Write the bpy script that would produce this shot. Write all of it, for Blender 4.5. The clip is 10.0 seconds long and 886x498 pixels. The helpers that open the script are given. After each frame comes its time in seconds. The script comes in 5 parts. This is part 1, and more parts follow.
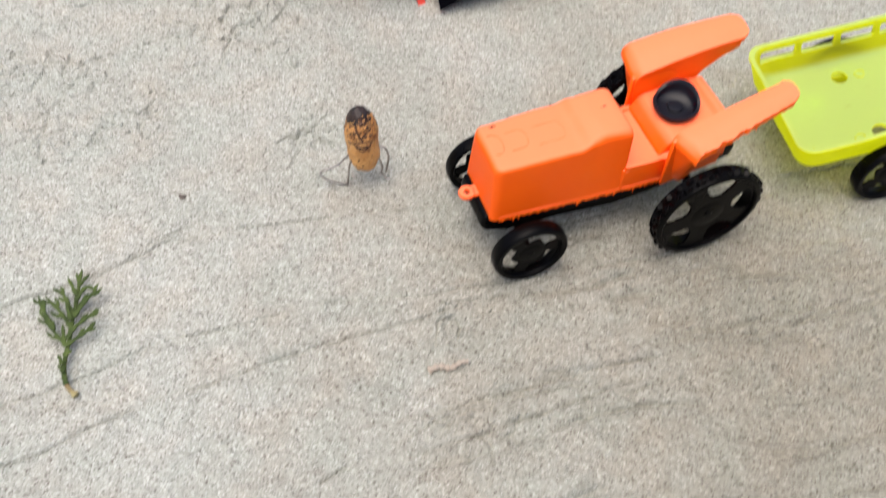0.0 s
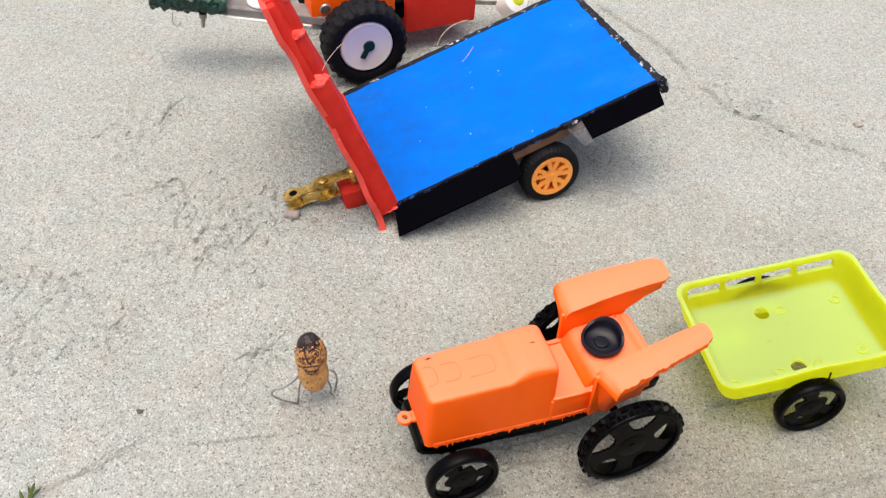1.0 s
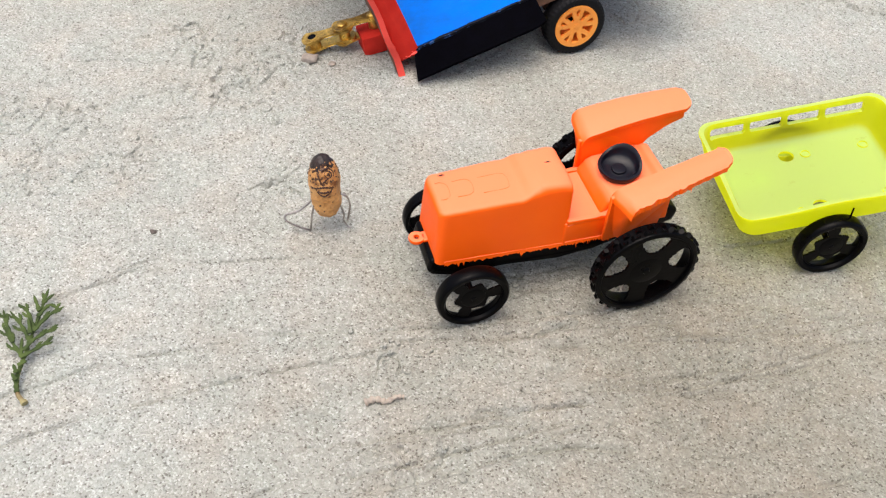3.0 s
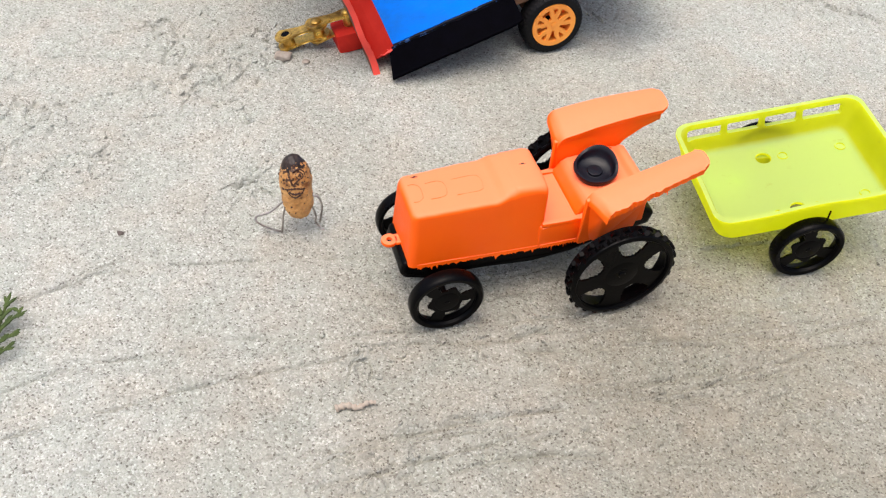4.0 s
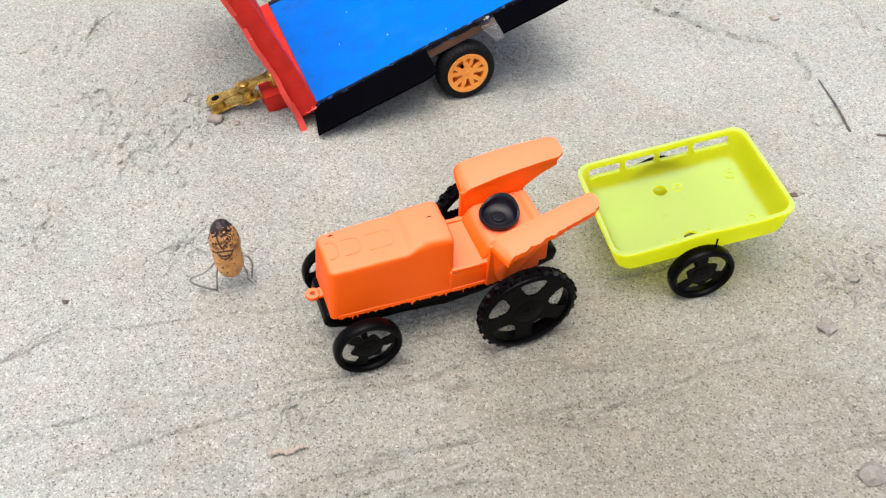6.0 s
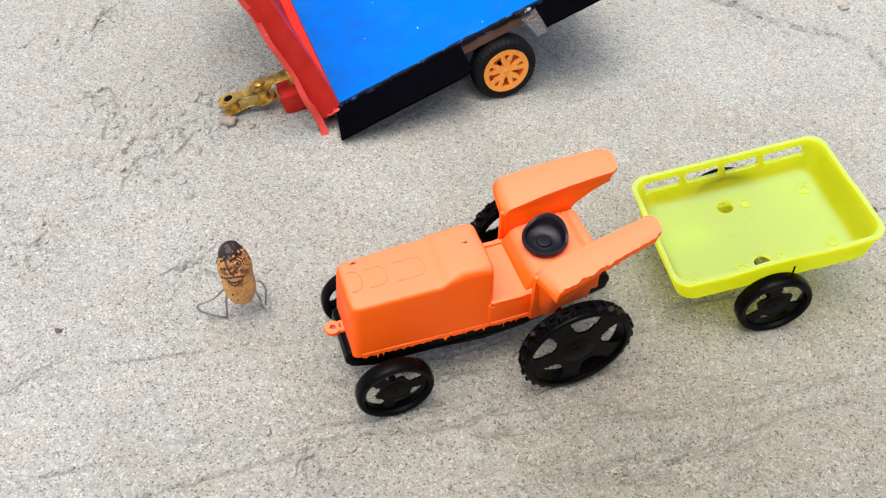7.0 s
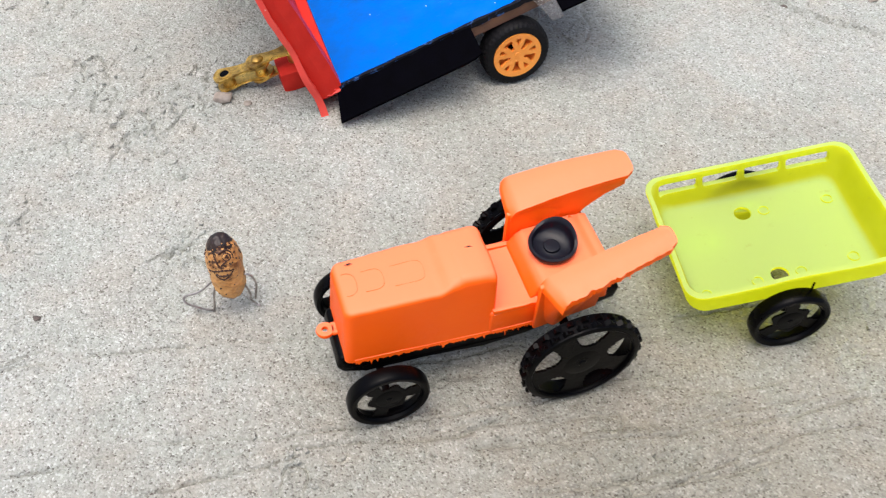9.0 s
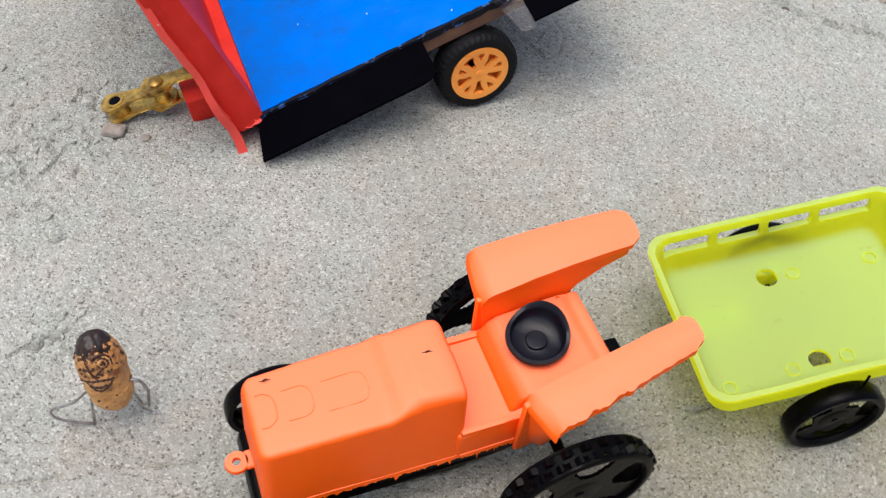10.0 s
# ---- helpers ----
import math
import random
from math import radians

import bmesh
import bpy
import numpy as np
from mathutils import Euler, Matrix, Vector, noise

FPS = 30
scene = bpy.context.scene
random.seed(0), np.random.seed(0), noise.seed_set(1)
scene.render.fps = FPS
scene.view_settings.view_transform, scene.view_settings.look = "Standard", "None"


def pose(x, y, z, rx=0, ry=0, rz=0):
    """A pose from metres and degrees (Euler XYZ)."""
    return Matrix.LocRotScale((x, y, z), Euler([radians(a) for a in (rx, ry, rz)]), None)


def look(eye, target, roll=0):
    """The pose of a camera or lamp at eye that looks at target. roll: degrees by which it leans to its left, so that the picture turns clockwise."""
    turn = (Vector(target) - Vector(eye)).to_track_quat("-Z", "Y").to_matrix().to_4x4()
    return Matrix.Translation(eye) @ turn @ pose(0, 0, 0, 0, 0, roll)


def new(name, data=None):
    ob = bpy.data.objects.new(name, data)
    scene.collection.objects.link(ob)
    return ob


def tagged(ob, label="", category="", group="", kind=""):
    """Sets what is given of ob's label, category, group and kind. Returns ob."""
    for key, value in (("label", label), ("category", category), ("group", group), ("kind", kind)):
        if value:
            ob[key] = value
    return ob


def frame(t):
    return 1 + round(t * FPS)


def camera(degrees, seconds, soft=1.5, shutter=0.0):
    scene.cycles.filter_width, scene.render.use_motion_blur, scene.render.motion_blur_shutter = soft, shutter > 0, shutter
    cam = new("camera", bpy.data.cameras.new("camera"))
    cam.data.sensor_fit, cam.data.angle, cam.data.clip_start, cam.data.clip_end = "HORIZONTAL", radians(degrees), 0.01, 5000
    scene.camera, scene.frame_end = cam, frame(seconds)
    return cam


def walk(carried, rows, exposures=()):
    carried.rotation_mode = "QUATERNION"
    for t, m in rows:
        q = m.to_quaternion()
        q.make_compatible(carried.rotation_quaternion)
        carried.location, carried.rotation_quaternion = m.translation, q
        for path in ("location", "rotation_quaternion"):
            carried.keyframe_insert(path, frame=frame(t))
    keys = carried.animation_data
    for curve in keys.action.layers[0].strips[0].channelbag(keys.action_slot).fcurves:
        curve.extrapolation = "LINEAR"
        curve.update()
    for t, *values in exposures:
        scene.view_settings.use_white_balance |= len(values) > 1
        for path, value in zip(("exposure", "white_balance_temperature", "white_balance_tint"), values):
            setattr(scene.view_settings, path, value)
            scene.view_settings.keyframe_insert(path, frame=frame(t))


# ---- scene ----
cam = camera(52.31, 10.0, soft=1.2, shutter=0.25)
PATH = [
    (0, (0.01360, 0.01928, 0.21713), (0.02093, 0.19288, -0.02129), 3.46),
    (0.2, (0.02001, 0.02305, 0.22470), (0.02444, 0.21087, -0.00274), 3.67),
    (0.5, (0.02185, 0.02230, 0.23893), (0.02715, 0.22714, 0.02667), 4.11),
    (0.8, (0.02876, 0.02458, 0.24685), (0.03330, 0.23658, 0.04177), 4.35),
    (1, (0.03085, 0.01858, 0.24254), (0.03522, 0.23495, 0.04203), 4.11),
    (1.2, (0.02547, 0.01298, 0.24047), (0.03034, 0.22822, 0.03879), 5.14),
    (1.5, (0.02840, -0.00416, 0.22784), (0.02972, 0.21105, 0.02604), 4.88),
    (2, (0.03097, -0.00706, 0.22611), (0.02721, 0.20531, 0.02135), 3.94),
    (2.5, (0.03135, -0.00536, 0.22031), (0.02845, 0.20032, 0.00882), 5.02),
    (2.7, (0.03484, -0.00467, 0.21713), (0.03024, 0.19774, 0.00254), 4.17),
    (4, (0.03974, 0.00143, 0.21317), (0.04266, 0.20234, -0.00285), 5.51),
    (4.5, (0.04386, 0.00194, 0.21350), (0.04646, 0.20489, -0.00061), 6.24),
    (5, (0.05653, -0.00112, 0.22855), (0.06958, 0.20268, 0.01563), 6.51),
    (5.5, (0.06342, -0.01179, 0.24409), (0.07503, 0.19284, 0.03188), 3.73),
    (5.7, (0.06032, -0.01335, 0.24372), (0.07093, 0.19132, 0.03149), 3.29),
    (6.8, (0.05743, 0.03045, 0.22169), (0.06002, 0.22991, 0.00432), 1.83),
    (7, (0.05607, 0.02855, 0.22227), (0.05698, 0.22798, 0.00486), 1.63),
    (7.2, (0.05630, 0.03254, 0.22512), (0.05566, 0.22787, 0.00405), 1.55),
    (7.5, (0.05878, 0.05001, 0.21970), (0.05417, 0.23562, -0.00958), -0.46),
    (7.7, (0.06235, 0.05603, 0.21841), (0.05057, 0.23730, -0.01404), -0.92),
    (8, (0.06741, 0.05074, 0.21320), (0.05770, 0.23646, -0.01584), -0.12),
    (8.2, (0.08145, 0.05918, 0.22114), (0.07151, 0.23886, -0.01261), -0.77),
    (8.5, (0.07257, 0.04751, 0.22497), (0.07174, 0.23246, -0.00489), 1.68),
    (8.7, (0.06811, 0.04300, 0.22943), (0.06467, 0.22757, -0.00067), 2.04),
    (9, (0.05472, 0.04630, 0.21894), (0.05682, 0.23629, -0.00675), 4.12),
    (9.2, (0.04677, 0.05902, 0.21240), (0.05244, 0.24866, -0.01349), 4.77),
    (9.5, (0.03312, 0.07339, 0.19307), (0.05951, 0.27449, -0.02118), 5.76),
    (9.7, (0.04225, 0.09318, 0.18720), (0.06640, 0.28370, -0.03673), 4.81),
    (10, (0.05412, 0.10261, 0.18772), (0.07262, 0.28939, -0.03990), 6.92),
]
walk(cam, [(t, look(eye, target, roll)) for t, eye, target, roll in PATH], [(0, 0.34, 6450, 10), (0.5, 0.37, 6450, 10), (1.0, 0.38, 6450, 10), (2.5, 0.42, 6450, 10), (5.5, 0.48, 6400, 10), (7.0, 0.44, 6350, 10), (7.5, 0.40, 6350, 10), (8.5, 0.47, 6400, 10), (9.0, 0.42, 6200, 10), (9.5, 0.34, 6150, 10), (10.0, 0.19, 6150, 10)])

# ---------------------------------------------------------------- light and sky
SUN_DIR = Vector((-0.15, -0.10, 0.96)).normalized()
world = bpy.data.worlds.new("overcast_sky")
scene.world = world
world.use_nodes = True
wn = world.node_tree
sky = wn.nodes.new("ShaderNodeTexSky")
sky.sky_type = "NISHITA"
sky.sun_disc = False
sky.sun_elevation = math.asin(SUN_DIR.z)
sky.sun_rotation = math.atan2(SUN_DIR.x, SUN_DIR.y)
sky.air_density, sky.dust_density, sky.ozone_density = 0.6, 6.0, 0.3
wn.links.new(sky.outputs[0], wn.nodes["Background"].inputs[0])
wn.nodes["Background"].inputs[1].default_value = 0.200
sun = new("sun", bpy.data.lights.new("sun", "SUN"))
sun.data.energy, sun.data.angle, sun.data.color = 0.81, radians(68), (1.0, 0.99, 0.965)
sun.matrix_world = look(SUN_DIR * 5, (0, 0, 0))


# ---------------------------------------------------------------- materials
def material(name):
    m = bpy.data.materials.new(name)
    m.use_nodes = True
    return m, m.node_tree, m.node_tree.nodes["Principled BSDF"]


def node(t, kind, **values):
    n = t.nodes.new(kind)
    for key, value in values.items():
        n.inputs[key].default_value = value
    return n


def ramp(t, source, stops):
    r = t.nodes.new("ShaderNodeValToRGB")
    while len(r.color_ramp.elements) < len(stops):
        r.color_ramp.elements.new(0.5)
    for e, (at, c) in zip(r.color_ramp.elements, stops):
        e.position, e.color = at, (*c, 1)
    t.links.new(source, r.inputs[0])
    return r.outputs[0]


def mix(t, factor, a, b, blend="MIX"):
    n = t.nodes.new("ShaderNodeMix")
    n.data_type, n.blend_type = "RGBA", blend
    for socket, value in ((n.inputs[0], factor), (n.inputs[6], a), (n.inputs[7], b)):
        if hasattr(value, "is_linked"):
            t.links.new(value, socket)
        else:
            socket.default_value = value if isinstance(value, float) else (*value, 1)
    return n.outputs[2]


def coords(t, scale=1.0):
    c = t.nodes.new("ShaderNodeTexCoord")
    return c.outputs["Object"]


def noise_tex(t, at, scale, detail=4.0, rough=0.55):
    n = node(t, "ShaderNodeTexNoise", Scale=scale, Detail=detail, Roughness=rough)
    t.links.new(at, n.inputs["Vector"])
    return n.outputs["Fac"]


def bump(t, b, height, distance, strength=1.0, before=None):
    n = node(t, "ShaderNodeBump", Strength=strength, Distance=distance)
    t.links.new(height, n.inputs["Height"])
    if before:
        t.links.new(before, n.inputs["Normal"])
    t.links.new(n.outputs[0], b.inputs["Normal"])
    return n.outputs[0]


def painted(name, colour, dark, rough=0.45, wear=None, grain=900.0, relief=0.00015, specular=0.5, blotch=60.0, wear_at=0.66, ior=1.5):
    """A coloured surface with blotches, fine grain and, if given, a worn colour that shows in specks."""
    m, t, b = material(name)
    at = coords(t)
    big = noise_tex(t, at, blotch, 5)
    fine = noise_tex(t, at, grain, 3)
    colour = mix(t, ramp(t, big, [(0.35, (0, 0, 0)), (0.7, (1, 1, 1))]), dark, colour)
    if wear:
        spot = noise_tex(t, at, 260.0, 6, 0.7)
        colour = mix(t, ramp(t, spot, [(wear_at, (0, 0, 0)), (wear_at + 0.05, (1, 1, 1))]), colour, wear)
    t.links.new(colour, b.inputs["Base Color"])
    rr = t.nodes.new("ShaderNodeMapRange")
    t.links.new(big, rr.inputs[0])
    rr.inputs[3].default_value, rr.inputs[4].default_value = rough - 0.1, rough + 0.12
    t.links.new(rr.outputs[0], b.inputs["Roughness"])
    b.inputs["Specular IOR Level"].default_value = specular
    b.inputs["IOR"].default_value = ior
    first = bump(t, b, fine, relief, 0.5)
    bump(t, b, big, 0.0006, 0.4, first)
    return m


def sand_material():
    m, t, b = material("dry_sand")
    at = coords(t)
    v = node(t, "ShaderNodeTexVoronoi", Scale=1950.0, Randomness=1.0)
    t.links.new(at, v.inputs["Vector"])
    sep = t.nodes.new("ShaderNodeSeparateColor")
    t.links.new(v.outputs["Color"], sep.inputs[0])
    grains = ramp(t, sep.outputs[0], [(0.0, (0.155, 0.150, 0.131)), (0.055, (0.230, 0.232, 0.207)), (0.13, (0.318, 0.330, 0.298)),
                                      (0.5, (0.366, 0.382, 0.348)), (0.86, (0.416, 0.436, 0.400)), (1.0, (0.54, 0.57, 0.54))])
    mid = noise_tex(t, at, 330.0, 4)
    big = noise_tex(t, at, 22.0, 6, 0.6)
    patch = ramp(t, big, [(0.3, (0.93, 0.92, 0.905)), (0.5, (0.985, 0.98, 0.965)), (0.7, (1.03, 1.03, 1.03))])
    tone = ramp(t, mid, [(0.3, (0.90, 0.89, 0.87)), (0.6, (1.04, 1.03, 1.02))])
    colour = mix(t, 1.0, mix(t, 1.0, grains, patch, "MULTIPLY"), tone, "MULTIPLY")
    # drifts of pinkish and of greenish grey grains
    drift = ramp(t, noise_tex(t, at, 60.0, 2, 0.5), [(0.34, (1.022, 0.990, 0.970)), (0.50, (1.0, 1.0, 1.0)), (0.66, (0.980, 1.004, 1.0))])
    colour = mix(t, 1.0, colour, drift, "MULTIPLY")
    # soft shade around the tractor and tub painted as a broad uneven brown patch
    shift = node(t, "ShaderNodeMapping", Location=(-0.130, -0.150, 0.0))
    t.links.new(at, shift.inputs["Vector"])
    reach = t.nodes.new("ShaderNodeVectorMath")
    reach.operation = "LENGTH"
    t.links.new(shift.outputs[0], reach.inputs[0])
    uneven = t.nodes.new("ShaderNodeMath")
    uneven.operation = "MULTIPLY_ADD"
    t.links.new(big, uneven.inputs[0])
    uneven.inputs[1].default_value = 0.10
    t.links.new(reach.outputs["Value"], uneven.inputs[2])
    shade_patch = ramp(t, uneven.outputs[0], [(0.08, (0.70, 0.656, 0.596)), (0.235, (1, 1, 1))])
    colour = mix(t, 1.0, colour, shade_patch, "MULTIPLY")
    t.links.new(colour, b.inputs["Base Color"])
    b.inputs["Roughness"].default_value = 0.95
    b.inputs["Specular IOR Level"].default_value = 0.15
    first = bump(t, b, v.outputs["Distance"], -0.00030, 0.75)
    second = bump(t, b, noise_tex(t, at, 800.0, 3), 0.0011, 0.65, first)
    bump(t, b, mid, 0.0010, 0.5, second)
    return m


def tub_material(name, colour_a, colour_b, worn, top_tone):
    """Bright translucent plastic, painted paler on upward faces for overhead light and rim wear."""
    m, t, b = material(name)
    at = coords(t)
    big = noise_tex(t, at, 70.0, 5)
    dirt = noise_tex(t, at, 240.0, 6, 0.7)
    colour = mix(t, ramp(t, big, [(0.35, (0, 0, 0)), (0.7, (1, 1, 1))]), colour_a, colour_b)
    shape = t.nodes.new("ShaderNodeNewGeometry")
    up = t.nodes.new("ShaderNodeSeparateXYZ")
    t.links.new(shape.outputs["Normal"], up.inputs[0])
    patchy = t.nodes.new("ShaderNodeMath")
    patchy.operation = "MULTIPLY_ADD"
    t.links.new(big, patchy.inputs[0])
    patchy.inputs[1].default_value = 0.22
    t.links.new(up.outputs["Z"], patchy.inputs[2])
    colour = mix(t, ramp(t, patchy.outputs[0], [(0.62, (0, 0, 0)), (1.06, (1, 1, 1))]), colour, top_tone)
    colour = mix(t, ramp(t, dirt, [(0.62, (0, 0, 0)), (0.80, (0.55, 0.55, 0.55))]), colour, worn)
    t.links.new(colour, b.inputs["Base Color"])
    b.inputs["Roughness"].default_value = 0.38
    bump(t, b, noise_tex(t, at, 500.0, 3), 0.0002, 0.4)
    through_light = node(t, "ShaderNodeBsdfTranslucent")
    t.links.new(colour, through_light.inputs["Color"])
    both = t.nodes.new("ShaderNodeMixShader")
    both.inputs[0].default_value = 0.78
    t.links.new(b.outputs[0], both.inputs[1])
    t.links.new(through_light.outputs[0], both.inputs[2])
    t.links.new(both.outputs[0], t.nodes["Material Output"].inputs["Surface"])
    return m


def metal(name, colour, dark, rough=0.35, metallic=0.85):
    m, t, b = material(name)
    at = coords(t)
    big = noise_tex(t, at, 220.0, 6, 0.65)
    t.links.new(mix(t, ramp(t, big, [(0.38, (0, 0, 0)), (0.62, (1, 1, 1))]), dark, colour), b.inputs["Base Color"])
    b.inputs["Metallic"].default_value = metallic
    rr = t.nodes.new("ShaderNodeMapRange")
    t.links.new(big, rr.inputs[0])
    rr.inputs[3].default_value, rr.inputs[4].default_value = rough + 0.2, rough - 0.05
    t.links.new(rr.outputs[0], b.inputs["Roughness"])
    bump(t, b, noise_tex(t, at, 900.0, 3), 0.0003, 0.4)
    return m


def peanut_material():
    """Roasted shell: straw to orange-brown, scorched in soft blotches that thicken towards the top."""
    m, t, b = material("scorched_peanut_shell")
    at = coords(t)
    big = noise_tex(t, at, 170.0, 5, 0.6)
    spot = noise_tex(t, at, 560.0, 3, 0.6)
    patch = noise_tex(t, at, 260.0, 4, 0.6)
    colour = mix(t, ramp(t, big, [(0.35, (0, 0, 0)), (0.65, (1, 1, 1))]), (0.46, 0.205, 0.050), (0.68, 0.37, 0.125))
    place = t.nodes.new("ShaderNodeSeparateXYZ")
    t.links.new(at, place.inputs[0])
    rise = t.nodes.new("ShaderNodeMapRange")
    t.links.new(place.outputs["Z"], rise.inputs[0])
    for k, value in ((1, 0.014), (2, 0.027), (3, -0.10), (4, 0.045)):
        rise.inputs[k].default_value = value
    for source, lo, hi, tone in ((patch, 0.52, 0.66, (0.20, 0.070, 0.018)), (spot, 0.56, 0.66, (0.050, 0.018, 0.008))):
        burn = t.nodes.new("ShaderNodeMath")
        t.links.new(source, burn.inputs[0])
        t.links.new(rise.outputs[0], burn.inputs[1])
        colour = mix(t, ramp(t, burn.outputs[0], [(lo, (0, 0, 0)), (hi, (1, 1, 1))]), colour, tone)
    t.links.new(colour, b.inputs["Base Color"])
    b.inputs["Roughness"].default_value = 0.55
    v = node(t, "ShaderNodeTexVoronoi", Scale=900.0)
    t.links.new(at, v.inputs["Vector"])
    bump(t, b, v.outputs["Distance"], 0.0005, 0.7)
    return m


def lit_from_above(m, lit_tone, lo, hi):
    """Paints upward faces paler, in place of the sky light caught on top."""
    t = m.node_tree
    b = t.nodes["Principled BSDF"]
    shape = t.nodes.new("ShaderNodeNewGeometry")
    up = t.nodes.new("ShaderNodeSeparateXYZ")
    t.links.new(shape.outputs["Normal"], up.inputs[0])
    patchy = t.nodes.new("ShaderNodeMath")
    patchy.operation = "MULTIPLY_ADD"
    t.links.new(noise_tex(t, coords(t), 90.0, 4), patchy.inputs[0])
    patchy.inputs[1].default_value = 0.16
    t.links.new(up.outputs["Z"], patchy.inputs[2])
    lit_mask = ramp(t, patchy.outputs[0], [(lo, (0, 0, 0)), (hi, (1, 1, 1))])
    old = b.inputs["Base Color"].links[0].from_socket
    t.links.new(mix(t, lit_mask, old, lit_tone), b.inputs["Base Color"])
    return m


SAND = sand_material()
# the paler orange on upward faces stands in for sky sheen
ORANGE = lit_from_above(painted("orange_plastic", (1.0, 0.128, 0.001), (1.0, 0.114, 0.001), 0.46, relief=0.00008, specular=0.25), (1.0, 0.215, 0.085), 0.58, 1.00)
BLACK = painted("black_plastic", (0.0015, 0.0015, 0.0018), (0.0010, 0.0010, 0.0012), 0.28, relief=0.00006, specular=0.28, ior=1.22)
SEAT = painted("dark_blue_black_plastic", (0.005, 0.0055, 0.010), (0.003, 0.003, 0.006), 0.33, relief=0.00005, specular=0.22)
RUBBER = painted("black_rubber", (0.008, 0.008, 0.009), (0.005, 0.005, 0.006), 0.6, relief=0.0002, specular=0.15)
TUB = tub_material("yellow_green_plastic", (0.86, 0.88, 0.036), (0.90, 0.92, 0.064), (0.62, 0.64, 0.10), (0.84, 1.0, 0.42))
BLUE = painted("blue_painted_card", (0.0, 0.145, 0.68), (0.0, 0.130, 0.62), 0.5, wear=None, relief=0.00012, blotch=45.0, specular=0.05)
def scuff(m, scale, lo, hi, amount, pale):
    """Lays pale rubbed patches over a painted material."""
    t = m.node_tree
    b = t.nodes["Principled BSDF"]
    was = b.inputs["Base Color"].links[0].from_socket
    at = coords(t)
    stretch = node(t, "ShaderNodeMapping")
    stretch.inputs["Scale"].default_value = (1.0, 1.5, 1.0)
    stretch.inputs["Rotation"].default_value = (0, 0, 0.5)
    t.links.new(at, stretch.inputs["Vector"])
    patch = noise_tex(t, stretch.outputs[0], scale, 7, 0.68)
    t.links.new(mix(t, ramp(t, patch, [(lo, (0, 0, 0)), (hi, (amount, amount, amount))]), was, pale), b.inputs["Base Color"])


def grime(m):
    """Fine grey-blue smudges that thicken towards the headboard, and short pale scratches."""
    t = m.node_tree
    b = t.nodes["Principled BSDF"]
    was = b.inputs["Base Color"].links[0].from_socket
    at = coords(t)
    place = t.nodes.new("ShaderNodeSeparateXYZ")
    t.links.new(at, place.inputs[0])
    near = t.nodes.new("ShaderNodeMapRange")
    t.links.new(place.outputs["X"], near.inputs[0])
    for k, value in ((1, 0.0), (2, 0.045), (3, 0.13), (4, 0.0)):
        near.inputs[k].default_value = value
    dirty = t.nodes.new("ShaderNodeMath")
    t.links.new(noise_tex(t, at, 75.0, 8, 0.72), dirty.inputs[0])
    t.links.new(near.outputs[0], dirty.inputs[1])
    colour = mix(t, ramp(t, dirty.outputs[0], [(0.50, (0, 0, 0)), (0.74, (0.52, 0.52, 0.52))]), was, (0.012, 0.085, 0.30))
    thin = node(t, "ShaderNodeMapping", Scale=(1.0, 7.0, 1.0), Rotation=(0, 0, 0.9))
    t.links.new(at, thin.inputs["Vector"])
    colour = mix(t, ramp(t, noise_tex(t, thin.outputs[0], 170.0, 3, 0.6), [(0.70, (0, 0, 0)), (0.78, (0.45, 0.45, 0.45))]), colour, (0.25, 0.45, 0.85))
    t.links.new(colour, b.inputs["Base Color"])


scuff(BLUE, 24.0, 0.50, 0.80, 0.14, (0.10, 0.31, 0.84))
grime(BLUE)
RED = painted("red_painted_card", (0.72, 0.042, 0.027), (0.56, 0.026, 0.017), 0.5, relief=0.00025, specular=0.08)
RED_EDGE = painted("torn_red_card_edge", (0.90, 0.090, 0.060), (0.80, 0.060, 0.042), 0.6, wear=(0.72, 0.40, 0.33), relief=0.0004)
CARD = painted("brown_corrugated_card", (0.21, 0.100, 0.052), (0.085, 0.042, 0.026), 0.8, relief=0.0004)
TAPE_BLACK = painted("black_tape", (0.0015, 0.0015, 0.0030), (0.0010, 0.0010, 0.0018), 0.45, relief=0.0001, blotch=200.0, specular=0.06, ior=1.11)
TAPE_EDGE = painted("worn_black_and_silver_edge", (0.016, 0.017, 0.024), (0.008, 0.008, 0.011), 0.45, wear=(0.55, 0.56, 0.56), relief=0.0004, wear_at=0.585, specular=0.2)
TAPE_NEAR = painted("worn_black_tape_edge", (0.009, 0.010, 0.016), (0.004, 0.004, 0.006), 0.5, wear=(0.04, 0.10, 0.26), relief=0.0004, wear_at=0.57, specular=0.12)
TAPE_CLEAR = painted("greyish_clear_tape", (0.16, 0.16, 0.155), (0.10, 0.10, 0.10), 0.25, relief=0.0006)
TAPE_CLEAR.node_tree.nodes["Principled BSDF"].inputs["Alpha"].default_value = 0.20
RIM = painted("orange_rim_plastic", (1.0, 0.37, 0.055), (1.0, 0.33, 0.042), 0.4, relief=0.00006)
GOLD = metal("gold_painted_steel", (0.84, 0.54, 0.11), (0.27, 0.155, 0.038), 0.24, 0.76)
WIRE = metal("grey_steel_wire", (0.50, 0.47, 0.44), (0.24, 0.22, 0.20), 0.35, 0.9)
PEANUT = peanut_material()
CHAR = painted("charred_black_shell", (0.030, 0.012, 0.006), (0.006, 0.004, 0.003), 0.45, blotch=260.0, relief=0.0005)
BURNT = painted("burnt_brown_shell", (0.075, 0.026, 0.010), (0.030, 0.011, 0.006), 0.5, blotch=300.0, relief=0.0004)
